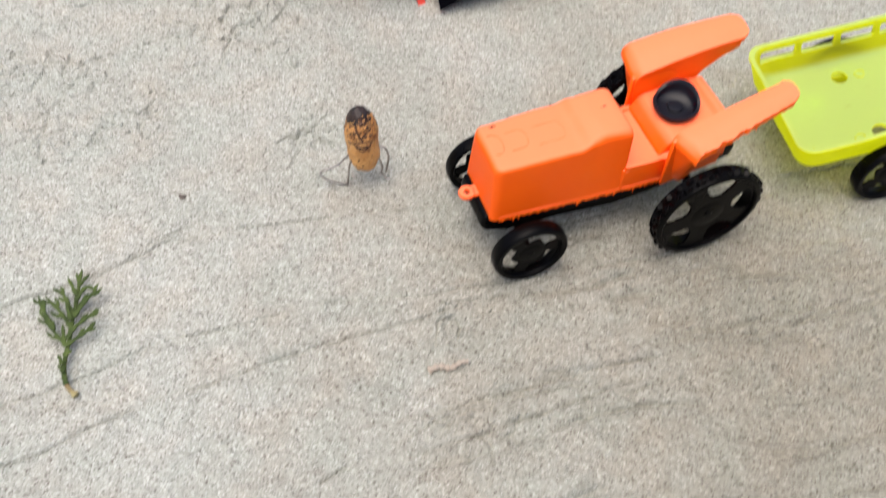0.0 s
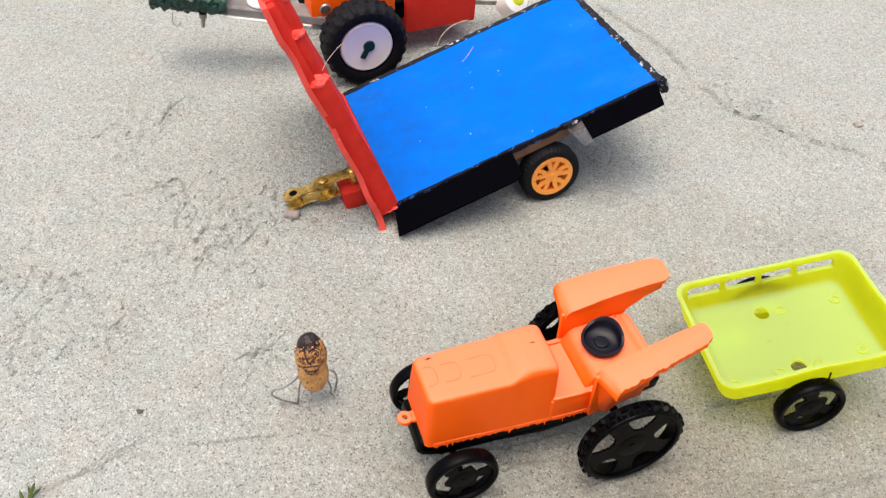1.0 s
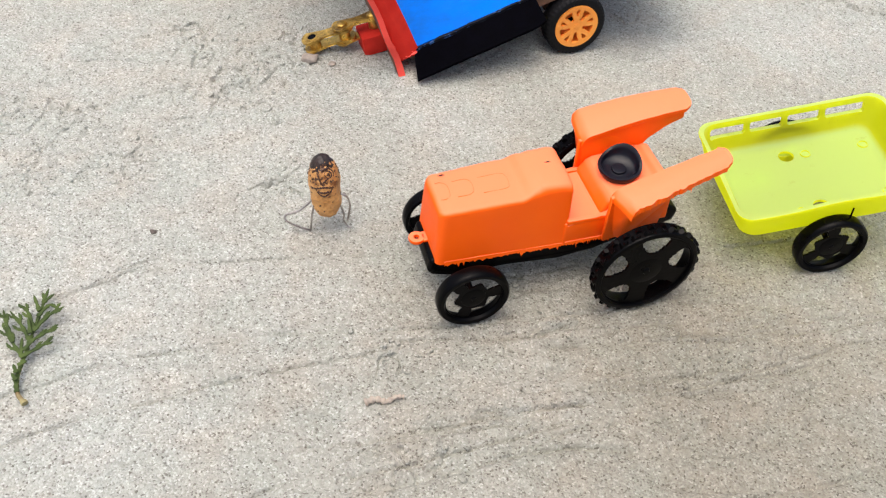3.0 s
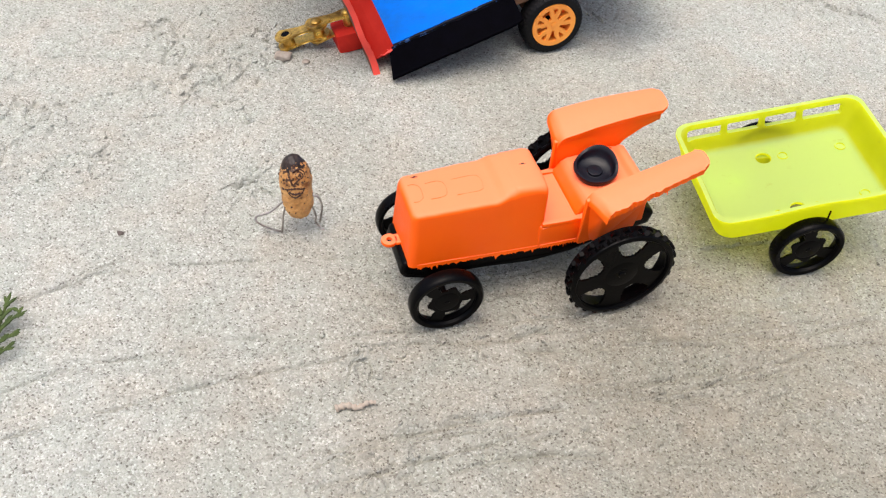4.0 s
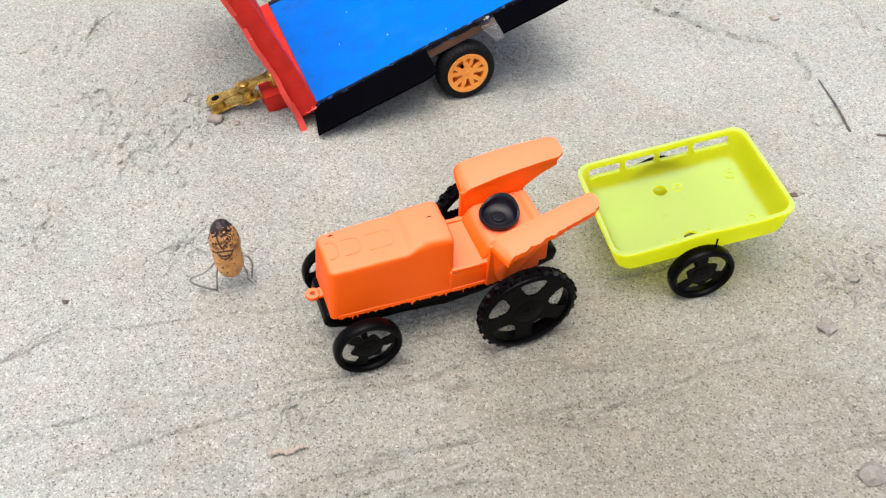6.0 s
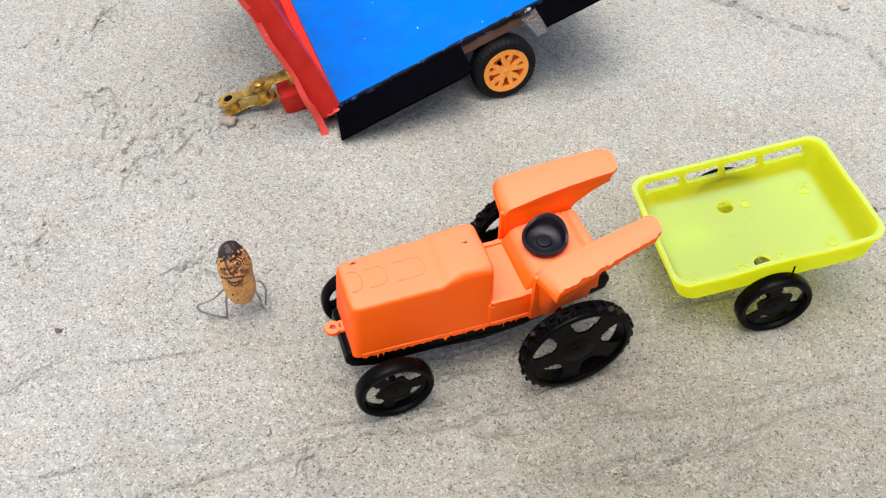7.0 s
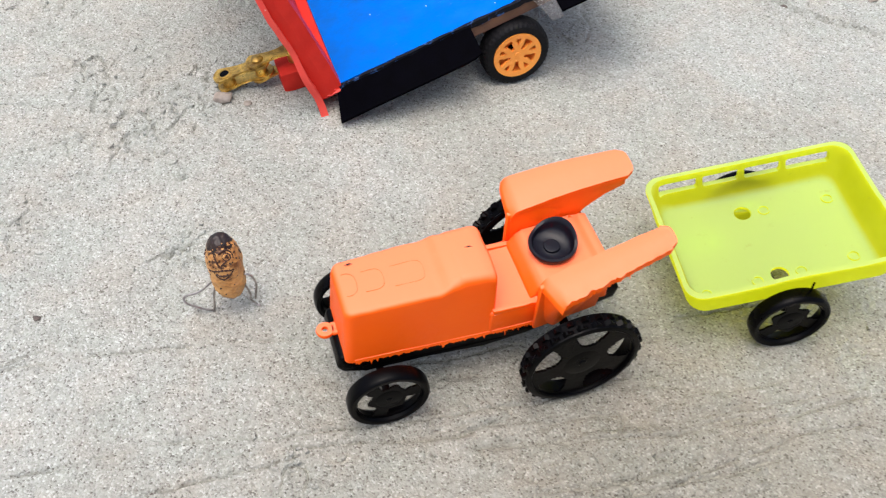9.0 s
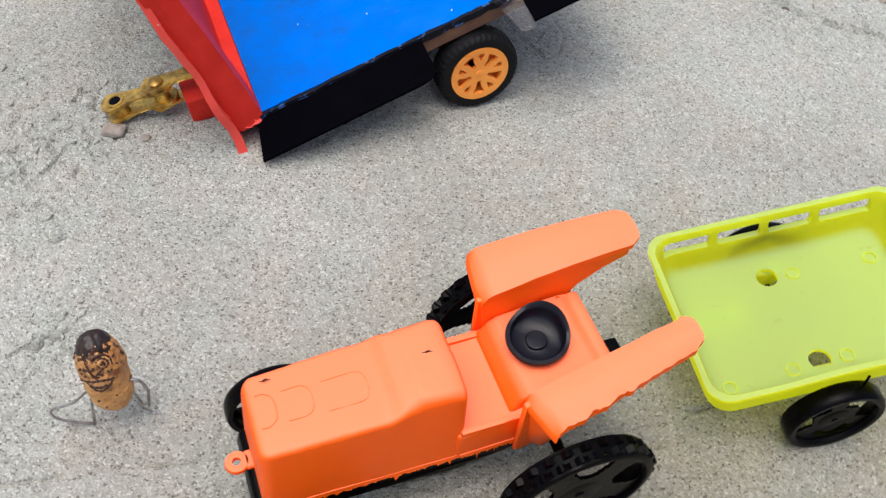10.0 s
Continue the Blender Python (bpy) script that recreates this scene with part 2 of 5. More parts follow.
LEAF = painted("dull_green_cypress_leaf", (0.078, 0.112, 0.030), (0.036, 0.056, 0.017), 0.7, relief=0.0005, blotch=220.0, specular=0.15)
STEM = painted("pale_sprig_stem", (0.34, 0.31, 0.14), (0.16, 0.10, 0.04), 0.7, relief=0.0004, blotch=220.0)
STONE = painted("grey_beige_stone", (0.42, 0.37, 0.31), (0.26, 0.22, 0.18), 0.9, relief=0.0006, blotch=300.0)
# brown clods, toned down to sit in the ground's painted shade
CLOD = painted("grey_brown_clod_sand", (0.31, 0.30, 0.265), (0.21, 0.195, 0.165), 0.95, relief=0.0008, blotch=420.0, specular=0.1)
TWIG = painted("dark_dry_twig", (0.15, 0.125, 0.105), (0.075, 0.06, 0.05), 0.85, relief=0.0005, blotch=300.0)
WHITE = painted("white_painted_hub", (0.92, 0.89, 0.84), (0.84, 0.81, 0.76), 0.45, relief=0.0001)
GREEN = painted("dark_green_paint", (0.008, 0.055, 0.032), (0.005, 0.03, 0.02), 0.4, relief=0.0003)
PLANK = painted("grey_brown_wood", (0.26, 0.235, 0.215), (0.17, 0.15, 0.135), 0.75, relief=0.0005, blotch=120.0)
STRAW = painted("pale_dry_straw", (0.46, 0.41, 0.34), (0.32, 0.26, 0.20), 0.8, relief=0.0005, blotch=300.0)
THREAD = painted("pale_plastic_thread", (0.72, 0.62, 0.48), (0.6, 0.5, 0.38), 0.5)


# ---------------------------------------------------------------- mesh helpers
def finish(name, bm, mat, parent=None, label="", angle=38.0):
    """Links a bmesh as one smooth-shaded mesh object, sharp where its faces turn by more than angle."""
    bmesh.ops.recalc_face_normals(bm, faces=bm.faces)
    me = bpy.data.meshes.new(name)
    bm.to_mesh(me)
    bm.free()
    for one in (mat if isinstance(mat, (list, tuple)) else [mat]):
        me.materials.append(one)
    me.shade_smooth()
    me.set_sharp_from_angle(angle=radians(angle))
    ob = new(name, me)
    if parent:
        ob.parent = parent
    if label:
        ob["label"] = label
    return ob


def part(name, bm, mat, parent, label="", angle=38.0):
    return finish(name, bm, mat, parent, label, angle)


def thing(name, m, label, category, group="", kind=""):
    ob = new(name)
    ob.empty_display_size = 0.01
    ob.matrix_world = m
    return tagged(ob, label, category, group, kind)


def put_in(bm, verts, m):
    bmesh.ops.transform(bm, matrix=m, verts=verts)


def box(bm, x0, x1, y0, y1, z0, z1, r=0.0, seg=2, m=None, warp=None):
    """A box with rounded edges; warp moves each corner before rounding."""
    made = bmesh.ops.create_cube(bm, size=1.0)["verts"]
    for v in made:
        v.co = Vector((x0 if v.co.x < 0 else x1, y0 if v.co.y < 0 else y1, z0 if v.co.z < 0 else z1))
        if warp:
            v.co = Vector(warp(v.co))
    return round_off(bm, made, r, seg, m)


def round_off(bm, made, r, seg, m=None):
    if r > 0:
        edges = list({e for v in made for e in v.link_edges})
        out = bmesh.ops.bevel(bm, geom=edges + made, offset=r, segments=seg, profile=0.6, affect="EDGES", clamp_overlap=True)
        made = list({v for f in out["faces"] for v in f.verts} | {v for v in made if v.is_valid})
        made = list({v for v in made} | {w for v in made for e in v.link_edges for w in e.verts})
    if m:
        put_in(bm, made, m)
    return made


def prism(bm, outline, y0, y1, r=0.0, seg=2, m=None, warp=None):
    """A closed outline in x and z, drawn out from y0 to y1."""
    a = [bm.verts.new((x, y0, z)) for x, z in outline]
    b = [bm.verts.new((x, y1, z)) for x, z in outline]
    bm.faces.new(a)
    bm.faces.new(b[::-1])
    n = len(a)
    for i in range(n):
        bm.faces.new((a[i], b[i], b[(i + 1) % n], a[(i + 1) % n]))
    made = a + b
    if warp:
        for v in made:
            v.co = Vector(warp(v.co))
    return round_off(bm, made, r, seg, m)


def lathe(bm, profile, n=40, m=None):
    """Turns (radius, height) pairs round z; ends on the axis where the radius is 0."""
    rings = []
    for r, z in profile:
        if r == 0:
            rings.append([bm.verts.new((0, 0, z))])
        else:
            rings.append([bm.verts.new((r * math.cos(2 * math.pi * k / n), r * math.sin(2 * math.pi * k / n), z)) for k in range(n)])
    for a, b in zip(rings, rings[1:]):
        for k in range(n):
            j = (k + 1) % n
            if len(a) == 1:
                bm.faces.new((a[0], b[k], b[j]))
            elif len(b) == 1:
                bm.faces.new((a[k], b[0], a[j]))
            else:
                bm.faces.new((a[k], b[k], b[j], a[j]))
    made = [v for ring in rings for v in ring]
    if m:
        put_in(bm, made, m)
    return made


def tube(bm, points, r, n=8, m=None):
    """A round bar along points, with r for all or one radius for each."""
    points = [Vector(p) for p in points]
    radii = r if isinstance(r, (list, tuple)) else [r] * len(points)
    rings, side = [], None
    for i, p in enumerate(points):
        d = (points[min(i + 1, len(points) - 1)] - points[max(i - 1, 0)]).normalized()
        side = d.orthogonal().normalized() if side is None else (side - d * side.dot(d)).normalized()
        up = d.cross(side)
        rings.append([bm.verts.new(p + radii[i] * (math.cos(2 * math.pi * k / n) * side + math.sin(2 * math.pi * k / n) * up)) for k in range(n)])
    for a, b in zip(rings, rings[1:]):
        for k in range(n):
            bm.faces.new((a[k], a[(k + 1) % n], b[(k + 1) % n], b[k]))
    bm.faces.new(rings[0][::-1])
    bm.faces.new(rings[-1])
    made = [v for ring in rings for v in ring]
    if m:
        put_in(bm, made, m)
    return made


def smooth_path(points, steps=6):
    """A Catmull-Rom line through points."""
    p = [Vector(q) for q in points]
    p = [2 * p[0] - p[1]] + p + [2 * p[-1] - p[-2]]
    out = []
    for i in range(1, len(p) - 2):
        for k in range(steps):
            s = k / steps
            out.append(0.5 * (2 * p[i] + (p[i + 1] - p[i - 1]) * s + (2 * p[i - 1] - 5 * p[i] + 4 * p[i + 1] - p[i + 2]) * s * s
                              + (3 * p[i] - 3 * p[i + 1] + p[i + 2] - p[i - 1]) * s ** 3))
    return out + [p[-2]]


def holed_disc(bm, radii, n, thick, hole, m=None, dish=lambda r: 0.0):
    """A flat ring in x and y with openings wherever hole(radius, angle) is true."""
    ang = [2 * math.pi * k / n for k in range(n)]
    top = [[bm.verts.new((r * math.cos(a), r * math.sin(a), thick / 2 + dish(r))) for a in ang] for r in radii]
    low = [[bm.verts.new((r * math.cos(a), r * math.sin(a), -thick / 2 + dish(r))) for a in ang] for r in radii]
    rows = len(radii) - 1
    keep = [[not hole((radii[i] + radii[i + 1]) / 2, ang[k] + math.pi / n) for k in range(n)] for i in range(rows)]
    for i in range(rows):
        for k in range(n):
            if not keep[i][k]:
                continue
            j = (k + 1) % n
            bm.faces.new((top[i][k], top[i + 1][k], top[i + 1][j], top[i][j]))
            bm.faces.new((low[i][k], low[i][j], low[i + 1][j], low[i + 1][k]))
            if i == 0 or not keep[i - 1][k]:
                bm.faces.new((top[i][k], top[i][j], low[i][j], low[i][k]))
            if i == rows - 1 or not keep[i + 1][k]:
                bm.faces.new((top[i + 1][j], top[i + 1][k], low[i + 1][k], low[i + 1][j]))
            if not keep[i][j]:
                bm.faces.new((top[i][j], top[i + 1][j], low[i + 1][j], low[i][j]))
            if not keep[i][k - 1]:
                bm.faces.new((top[i + 1][k], top[i][k], low[i][k], low[i + 1][k]))
    for v in [v for ring in top + low for v in ring if not v.link_faces]:
        bm.verts.remove(v)
    made = [v for v in bm.verts]
    if m:
        put_in(bm, made, m)


def turn_ring(bm, profile, n=56, m=None):
    """A closed (radius, height) outline turned round z."""
    rings = [[bm.verts.new((r * math.cos(2 * math.pi * k / n), r * math.sin(2 * math.pi * k / n), z)) for k in range(n)] for r, z in profile]
    for a, b in zip(rings, rings[1:] + rings[:1]):
        for k in range(n):
            j = (k + 1) % n
            bm.faces.new((a[k], b[k], b[j], a[j]))
    made = [v for ring in rings for v in ring]
    if m:
        put_in(bm, made, m)
    return made


def stone_bm(size, seed, flat=0.6, detail=2):
    bm = bmesh.new()
    bmesh.ops.create_icosphere(bm, subdivisions=detail, radius=1.0)
    for v in bm.verts:
        d = v.co.normalized()
        k = 1 + 0.45 * noise.noise(d * 1.3 + Vector((seed * 3.1, seed, 0))) + 0.18 * noise.noise(d * 3.1 + Vector((0, seed * 1.7, seed)))
        v.co = Vector((d.x * k * size[0], d.y * k * size[1], d.z * k * size[2] * flat))
    return bm


# ---------------------------------------------------------------- the sand
def value_noise(x, y, cell, seed):
    """Smooth noise in -1 .. 1 on numpy arrays."""
    u, v = x / cell, y / cell
    i, j = np.floor(u).astype(np.int64), np.floor(v).astype(np.int64)
    f, g = u - i, v - j
    f, g = f * f * (3 - 2 * f), g * g * (3 - 2 * g)

    def h(a, b):
        n = (a * 374761393 + b * 668265263 + seed * 974634777) & 0xFFFFFFFF
        n = ((n ^ (n >> 13)) * 1274126177) & 0xFFFFFFFF
        return ((n ^ (n >> 16)) & 0xFFFF) / 32767.5 - 1

    return (h(i, j) * (1 - f) + h(i + 1, j) * f) * (1 - g) + (h(i, j + 1) * (1 - f) + h(i + 1, j + 1) * f) * g


def along(x, y, line):
    """Distance to a line of points, with the side (left is plus)."""
    best, side = np.full(x.shape, 9.0), np.ones(x.shape)
    for (ax, ay), (bx, by) in zip(line, line[1:]):
        dx, dy = bx - ax, by - ay
        s = np.clip(((x - ax) * dx + (y - ay) * dy) / (dx * dx + dy * dy), 0, 1)
        px, py = x - ax - s * dx, y - ay - s * dy
        d = np.hypot(px, py)
        near = d < best
        best = np.where(near, d, best)
        side = np.where(near, np.sign(dx * py - dy * px), side)
    return best, side


# old wheel marks, cracks and ridges: depth, half width, height of the raised side, line
GROOVES = [
    (0.9, 0.55, 0.5, [(-0.14, 0.128), (-0.101, 0.154), (-0.079, 0.164), (-0.063, 0.176), (-0.055, 0.179), (-0.040, 0.183), (-0.004, 0.190), (0.023, 0.195), (0.060, 0.200)]),
    (0.6, 0.50, 0.3, [(-0.085, 0.162), (-0.073, 0.169), (-0.067, 0.175), (-0.059, 0.181), (-0.051, 0.185)]),
    (0.8, 0.50, 0.4, [(-0.11, 0.115), (-0.075, 0.132), (-0.056, 0.143), (-0.047, 0.146), (-0.013, 0.157), (0.002, 0.160), (0.016, 0.161), (0.040, 0.167)]),
    (1.0, 0.50, 0.4, [(-0.13, 0.090), (-0.082, 0.110), (-0.056, 0.126), (-0.043, 0.130), (-0.015, 0.143), (0.018, 0.154), (0.022, 0.156)]),
    (0.9, 0.50, 0.3, [(-0.010, 0.105), (0.006, 0.115), (0.020, 0.122), (0.028, 0.125), (0.033, 0.125)]),
    (0.6, 0.45, 0.2, [(0.010, 0.120), (0.019, 0.120), (0.027, 0.122)]),
    (0.9, 0.50, 0.2, [(0.020, 0.158), (0.043, 0.163), (0.061, 0.164), (0.076, 0.170), (0.091, 0.171)]),
    (1.0, 0.50, 0.3, [(0.048, 0.169), (0.066, 0.172), (0.086, 0.178), (0.102, 0.184), (0.135, 0.193)]),
    (1.1, 0.60, 0.3, [(0.050, 0.188), (0.070, 0.193), (0.081, 0.197), (0.105, 0.201), (0.135, 0.211), (0.180, 0.224)]),
    (1.0, 0.55, 0.3, [(0.069, 0.162), (0.104, 0.167), (0.122, 0.168), (0.155, 0.178), (0.173, 0.184), (0.200, 0.190)]),
    (0.9, 0.50, 0.2, [(0.122, 0.155), (0.148, 0.167), (0.158, 0.173), (0.178, 0.176)]),
    (0.9, 0.50, 0.2, [(0.034, 0.127), (0.061, 0.134), (0.075, 0.135), (0.083, 0.138)]),
    (0.8, 0.50, 0.2, [(0.048, 0.136), (0.074, 0.140), (0.085, 0.144), (0.120, 0.151)]),
    (0.9, 0.45, 0.2, [(0.050, 0.123), (0.064, 0.127), (0.073, 0.132), (0.086, 0.136)]),
    (0.4, 0.70, 0.3, [(-0.150, 0.198), (-0.126, 0.214), (-0.112, 0.224), (-0.106, 0.235), (-0.103, 0.245)]),
    (0.35, 0.70, 0.3, [(-0.120, 0.287), (-0.108, 0.292), (-0.099, 0.299), (-0.087, 0.306), (-0.076, 0.315)]),
    (0.5, 0.90, 0.4, [(-0.120, 0.280), (-0.108, 0.284), (-0.090, 0.286), (-0.081, 0.293)]),
    (0.7, 0.60, 0.4, [(-0.087, 0.261), (-0.076, 0.267), (-0.063, 0.275), (-0.062, 0.281), (-0.057, 0.282)]),
    (0.3, 0.60, 0.3, [(-0.105, 0.249), (-0.100, 0.255), (-0.089, 0.260), (-0.069, 0.268)]),
    (0.7, 0.60, 0.3, [(-0.067, 0.252), (-0.047, 0.257), (-0.034, 0.254)]),
    (0.9, 0.55, 0.5, [(-0.084, 0.231), (-0.081, 0.229), (-0.078, 0.231), (-0.076, 0.236)]),
    (1.0, 0.55, 0.6, [(-0.080, 0.313), (-0.077, 0.316), (-0.073, 0.311), (-0.073, 0.305)]),
    (0.9, 0.55, 0.6, [(-0.058, 0.266), (-0.054, 0.268), (-0.053, 0.270)]),
    (1.2, 0.60, 0.8, [(-0.042, 0.277), (-0.039, 0.282), (-0.037, 0.288)]),
    (0.8, 0.50, 0.6, [(-0.047, 0.277), (-0.046, 0.285), (-0.042, 0.287)]),
    (0.8, 0.50, 0.6, [(-0.082, 0.303), (-0.077, 0.301), (-0.075, 0.304)]),
    (0.7, 0.90, 0.5, [(-0.095, 0.354), (-0.093, 0.366), (-0.088, 0.376), (-0.082, 0.374)]),
    (1.3, 0.65, 0.7, [(-0.0345, 0.2180), (-0.0313, 0.2209), (-0.0278, 0.2212), (-0.0268, 0.2236), (-0.0240, 0.2240), (-0.0214, 0.2264), (-0.0179, 0.2274), (-0.0144, 0.2259)]),
    (0.9, 0.55, 0.5, [(-0.0224, 0.2219), (-0.0169, 0.2208), (-0.0149, 0.2189)]),
    (1.2, 0.60, 0.7, [(-0.0628, 0.2774), (-0.0607, 0.2802), (-0.0588, 0.2828)]),
    (0.9, 0.55, 0.5, [(-0.0471, 0.2871), (-0.0454, 0.2890), (-0.0431, 0.2885)]),
    (1.0, 0.55, 0.5, [(-0.0343, 0.2556), (-0.0338, 0.2548), (-0.0311, 0.2531), (-0.0297, 0.2542)]),
    (1.1, 0.60, 0.6, [(-0.0404, 0.3070), (-0.0387, 0.3084), (-0.0383, 0.3143)]),
    (1.6, 2.20, 1.8, [(0.119, 0.493), (0.150, 0.446), (0.166, 0.407), (0.177, 0.388), (0.188, 0.386), (0.199, 0.375), (0.211, 0.370), (0.229, 0.363), (0.237, 0.355), (0.238, 0.335)]),
    (1.2, 1.60, 1.4, [(0.274, 0.408), (0.278, 0.392), (0.281, 0.374), (0.289, 0.362)]),
    (0.7, 1.00, 0.5, [(0.0985, 0.347), (0.104, 0.341), (0.109, 0.345), (0.111, 0.354), (0.108, 0.361)]),
    (0.8, 0.80, 0.5, [(0.200, 0.274), (0.205, 0.266), (0.207, 0.259), (0.213, 0.257)]),
    (0.7, 0.80, 0.6, [(0.193, 0.228), (0.199, 0.224), (0.204, 0.218)]),
]
# broken crust: place, reach, height
CRUST = [((-0.058, 0.272), 0.022, 0.0016), ((-0.040, 0.288), 0.014, 0.0014), ((-0.080, 0.308), 0.016, 0.0013), ((-0.090, 0.362), 0.013, 0.0010),
         ((-0.026, 0.225), 0.013, 0.0014), ((-0.076, 0.226), 0.014, 0.0012), ((-0.102, 0.213), 0.012, 0.0012), ((0.165, 0.415), 0.030, 0.0012),
         ((0.210, 0.142), 0.018, 0.0015), ((0.215, 0.215), 0.020, 0.0012), ((0.205, 0.375), 0.030, 0.0012), ((-0.03, 0.307), 0.012, 0.0012),
         ((0.218, 0.155), 0.020, 0.0018), ((0.225, 0.215), 0.018, 0.0020), ((0.235, 0.300), 0.030, 0.0012), ((0.300, 0.370), 0.040, 0.0016), ((0.022, 0.152), 0.009, 0.0014),
         ((0.060, 0.165), 0.030, 0.0007), ((0.115, 0.160), 0.030, 0.0008), ((0.030, 0.120), 0.012, 0.0012), ((-0.110, 0.345), 0.020, 0.0010), ((-0.120, 0.250), 0.030, 0.0012)]


def sand_height(x, y):
    z = 0.0009 * value_noise(x, y, 0.055, 1) + 0.0005 * value_noise(x, y, 0.021, 2) + 0.00022 * value_noise(x, y, 0.0075, 3)
    z = z * np.ones(np.shape(x))
    z += 0.00026 * value_noise(x, y, 0.0031, 4) + 0.00021 * value_noise(x, y, 0.0017, 5) + 0.00010 * value_noise(x, y, 0.0011, 8)
    pits = np.clip(value_noise(x, y, 0.0042, 24) - 0.45, 0, 1) * np.clip(value_noise(x, y, 0.03, 25) + 0.35, 0, 1)
    z -= 0.0015 * pits
    wx, wy = x + 0.0008 * value_noise(x, y, 0.012, 6), y + 0.0008 * value_noise(x, y, 0.012, 7)
    wx += 0.0004 * value_noise(x, y, 0.0030, 17)
    wy += 0.0004 * value_noise(x, y, 0.0030, 18)
    broken = np.clip(1.7 * (value_noise(x, y, 0.009, 19) + 0.70), 0.34, 1.0) * (1 + 0.35 * value_noise(x, y, 0.004, 9))
    for depth, width, lip, line in GROOVES:
        depth, width, lip = (1.35 if width > 0.95 else 2.1 if line[0][0] < -0.012 and line[0][1] > 0.2 else 1.4) * depth / 1000, 0.66 * width / 1000, 0.9 * lip / 1000
        lx, ly = [p[0] for p in line], [p[1] for p in line]
        near = (x > min(lx) - 0.012) & (x < max(lx) + 0.012) & (y > min(ly) - 0.012) & (y < max(ly) + 0.012)
        d, side = along(wx[near], wy[near], line)
        k = broken[near]
        z[near] -= k * depth * np.exp(-(d / width) ** 2)
        z[near] += k * lip * np.exp(-d / 0.004) * np.clip(d / (1.2 * width), 0, 1) * (side > 0)
    for (cx, cy), reach, height in CRUST:
        k = np.exp(-((x - cx) ** 2 + (y - cy) ** 2) / reach ** 2)
        lumps = 0.55 * value_noise(x, y, 0.0058, 11) + 0.7 * value_noise(x, y, 0.0027, 12)
        cracks = np.exp(-(value_noise(wx, wy, 0.0075, 15) / 0.09) ** 2) * (value_noise(x, y, 0.009, 16) > -0.15)
        z += height * k * (0.55 * np.clip(lumps * 1.5, -0.5, 0.9) - 1.15 * cracks)
    # faint streaks and fine scored lines that run along with the toys, over rougher sand
    a = radians(15)
    s, c = x * math.cos(a) + y * math.sin(a), -x * math.sin(a) + y * math.cos(a)
    c = c + 0.004 * value_noise(s, c, 0.05, 26) + 0.0006 * value_noise(s, c, 0.007, 27)
    rough = np.exp(-((y - 0.13) / 0.065) ** 2) * np.clip((x + 0.03) / 0.06, 0.35, 1)
    z += rough * (0.00050 * value_noise(s, c * 9, 0.03, 13) + 0.00022 * value_noise(x, y, 0.0024, 28) + 0.00016 * value_noise(x, y, 0.0012, 29))
    for cell, thin, seed in ((0.0075, 0.13, 31), (0.0058, 0.16, 33), (0.0100, 0.10, 35)):
        lines = np.exp(-(value_noise(s * 0.10 + 0.3, c, cell, seed) / thin) ** 2)
        z -= 0.0015 * rough * lines * np.clip(2.2 * value_noise(s, c * 3, 0.035, seed + 1) + 0.1, 0, 1)
    fade = np.clip((1.2 - np.hypot(x - 0.06, y - 0.25)) / 0.6, 0, 1)
    return z * fade


def spread(lo, hi, step, far):
    dense = np.arange(lo, hi, step)
    out = []
    g, s = hi, step
    while g < far:
        s *= 1.13
        g += s
        out.append(g)
    back = [lo + hi - q for q in out][::-1]
    return np.array(back + list(dense) + out)


def make_ground():
    xs, ys = spread(-0.13, 0.28, 0.00043, 40.0), spread(0.09, 0.50, 0.00043, 40.0)
    X, Y = np.meshgrid(xs, ys)
    Z = sand_height(X, Y)
    nx, ny = len(xs), len(ys)
    co = np.stack([X, Y, Z], -1).reshape(-1, 3)
    idx = np.arange(nx * ny).reshape(ny, nx)
    quads = np.stack([idx[:-1, :-1], idx[:-1, 1:], idx[1:, 1:], idx[1:, :-1]], -1).reshape(-1)
    me = bpy.data.meshes.new("ground")
    me.vertices.add(nx * ny)
    me.vertices.foreach_set("co", co.ravel())
    faces = len(quads) // 4
    me.loops.add(len(quads))
    me.loops.foreach_set("vertex_index", quads)
    me.polygons.add(faces)
    me.polygons.foreach_set("loop_start", np.arange(faces) * 4)
    me.update()
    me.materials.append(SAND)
    me.shade_smooth()
    return tagged(new("ground", me), "pale grey beige dry sand with old wheel marks", "sand", kind="structure")


ground = make_ground()


def sand_at(x, y):
    return float(sand_height(np.array([x]), np.array([y]))[0])


# ---------------------------------------------------------------- wheels
def treaded_tyre(bm, profile, lugs, lift, slant, m):
    """A closed (radius, height) outline turned round z, its tread raised into staggered lugs. profile: radius, height, share of the lift."""
    n = lugs * 8
    top = max(h for _, h, _ in profile)
    rings = []
    for r, h, share in profile:
        ring = []
        for k in range(n):
            a = 2 * math.pi * k / n
            turn = (lugs * k / n + slant * abs(h) / top + (0.5 if h < 0 else 0)) % 1.0
            on = share * lift * (1.0 if 0.08 < turn < 0.50 else 0.0)
            ring.append(bm.verts.new(((r + on) * math.cos(a), (r + on) * math.sin(a), h)))
        rings.append(ring)
    for a, b in zip(rings, rings[1:] + rings[:1]):
        for k in range(n):
            j = (k + 1) % n
            bm.faces.new((a[k], b[k], b[j], a[j]))
    put_in(bm, [v for ring in rings for v in ring], m)


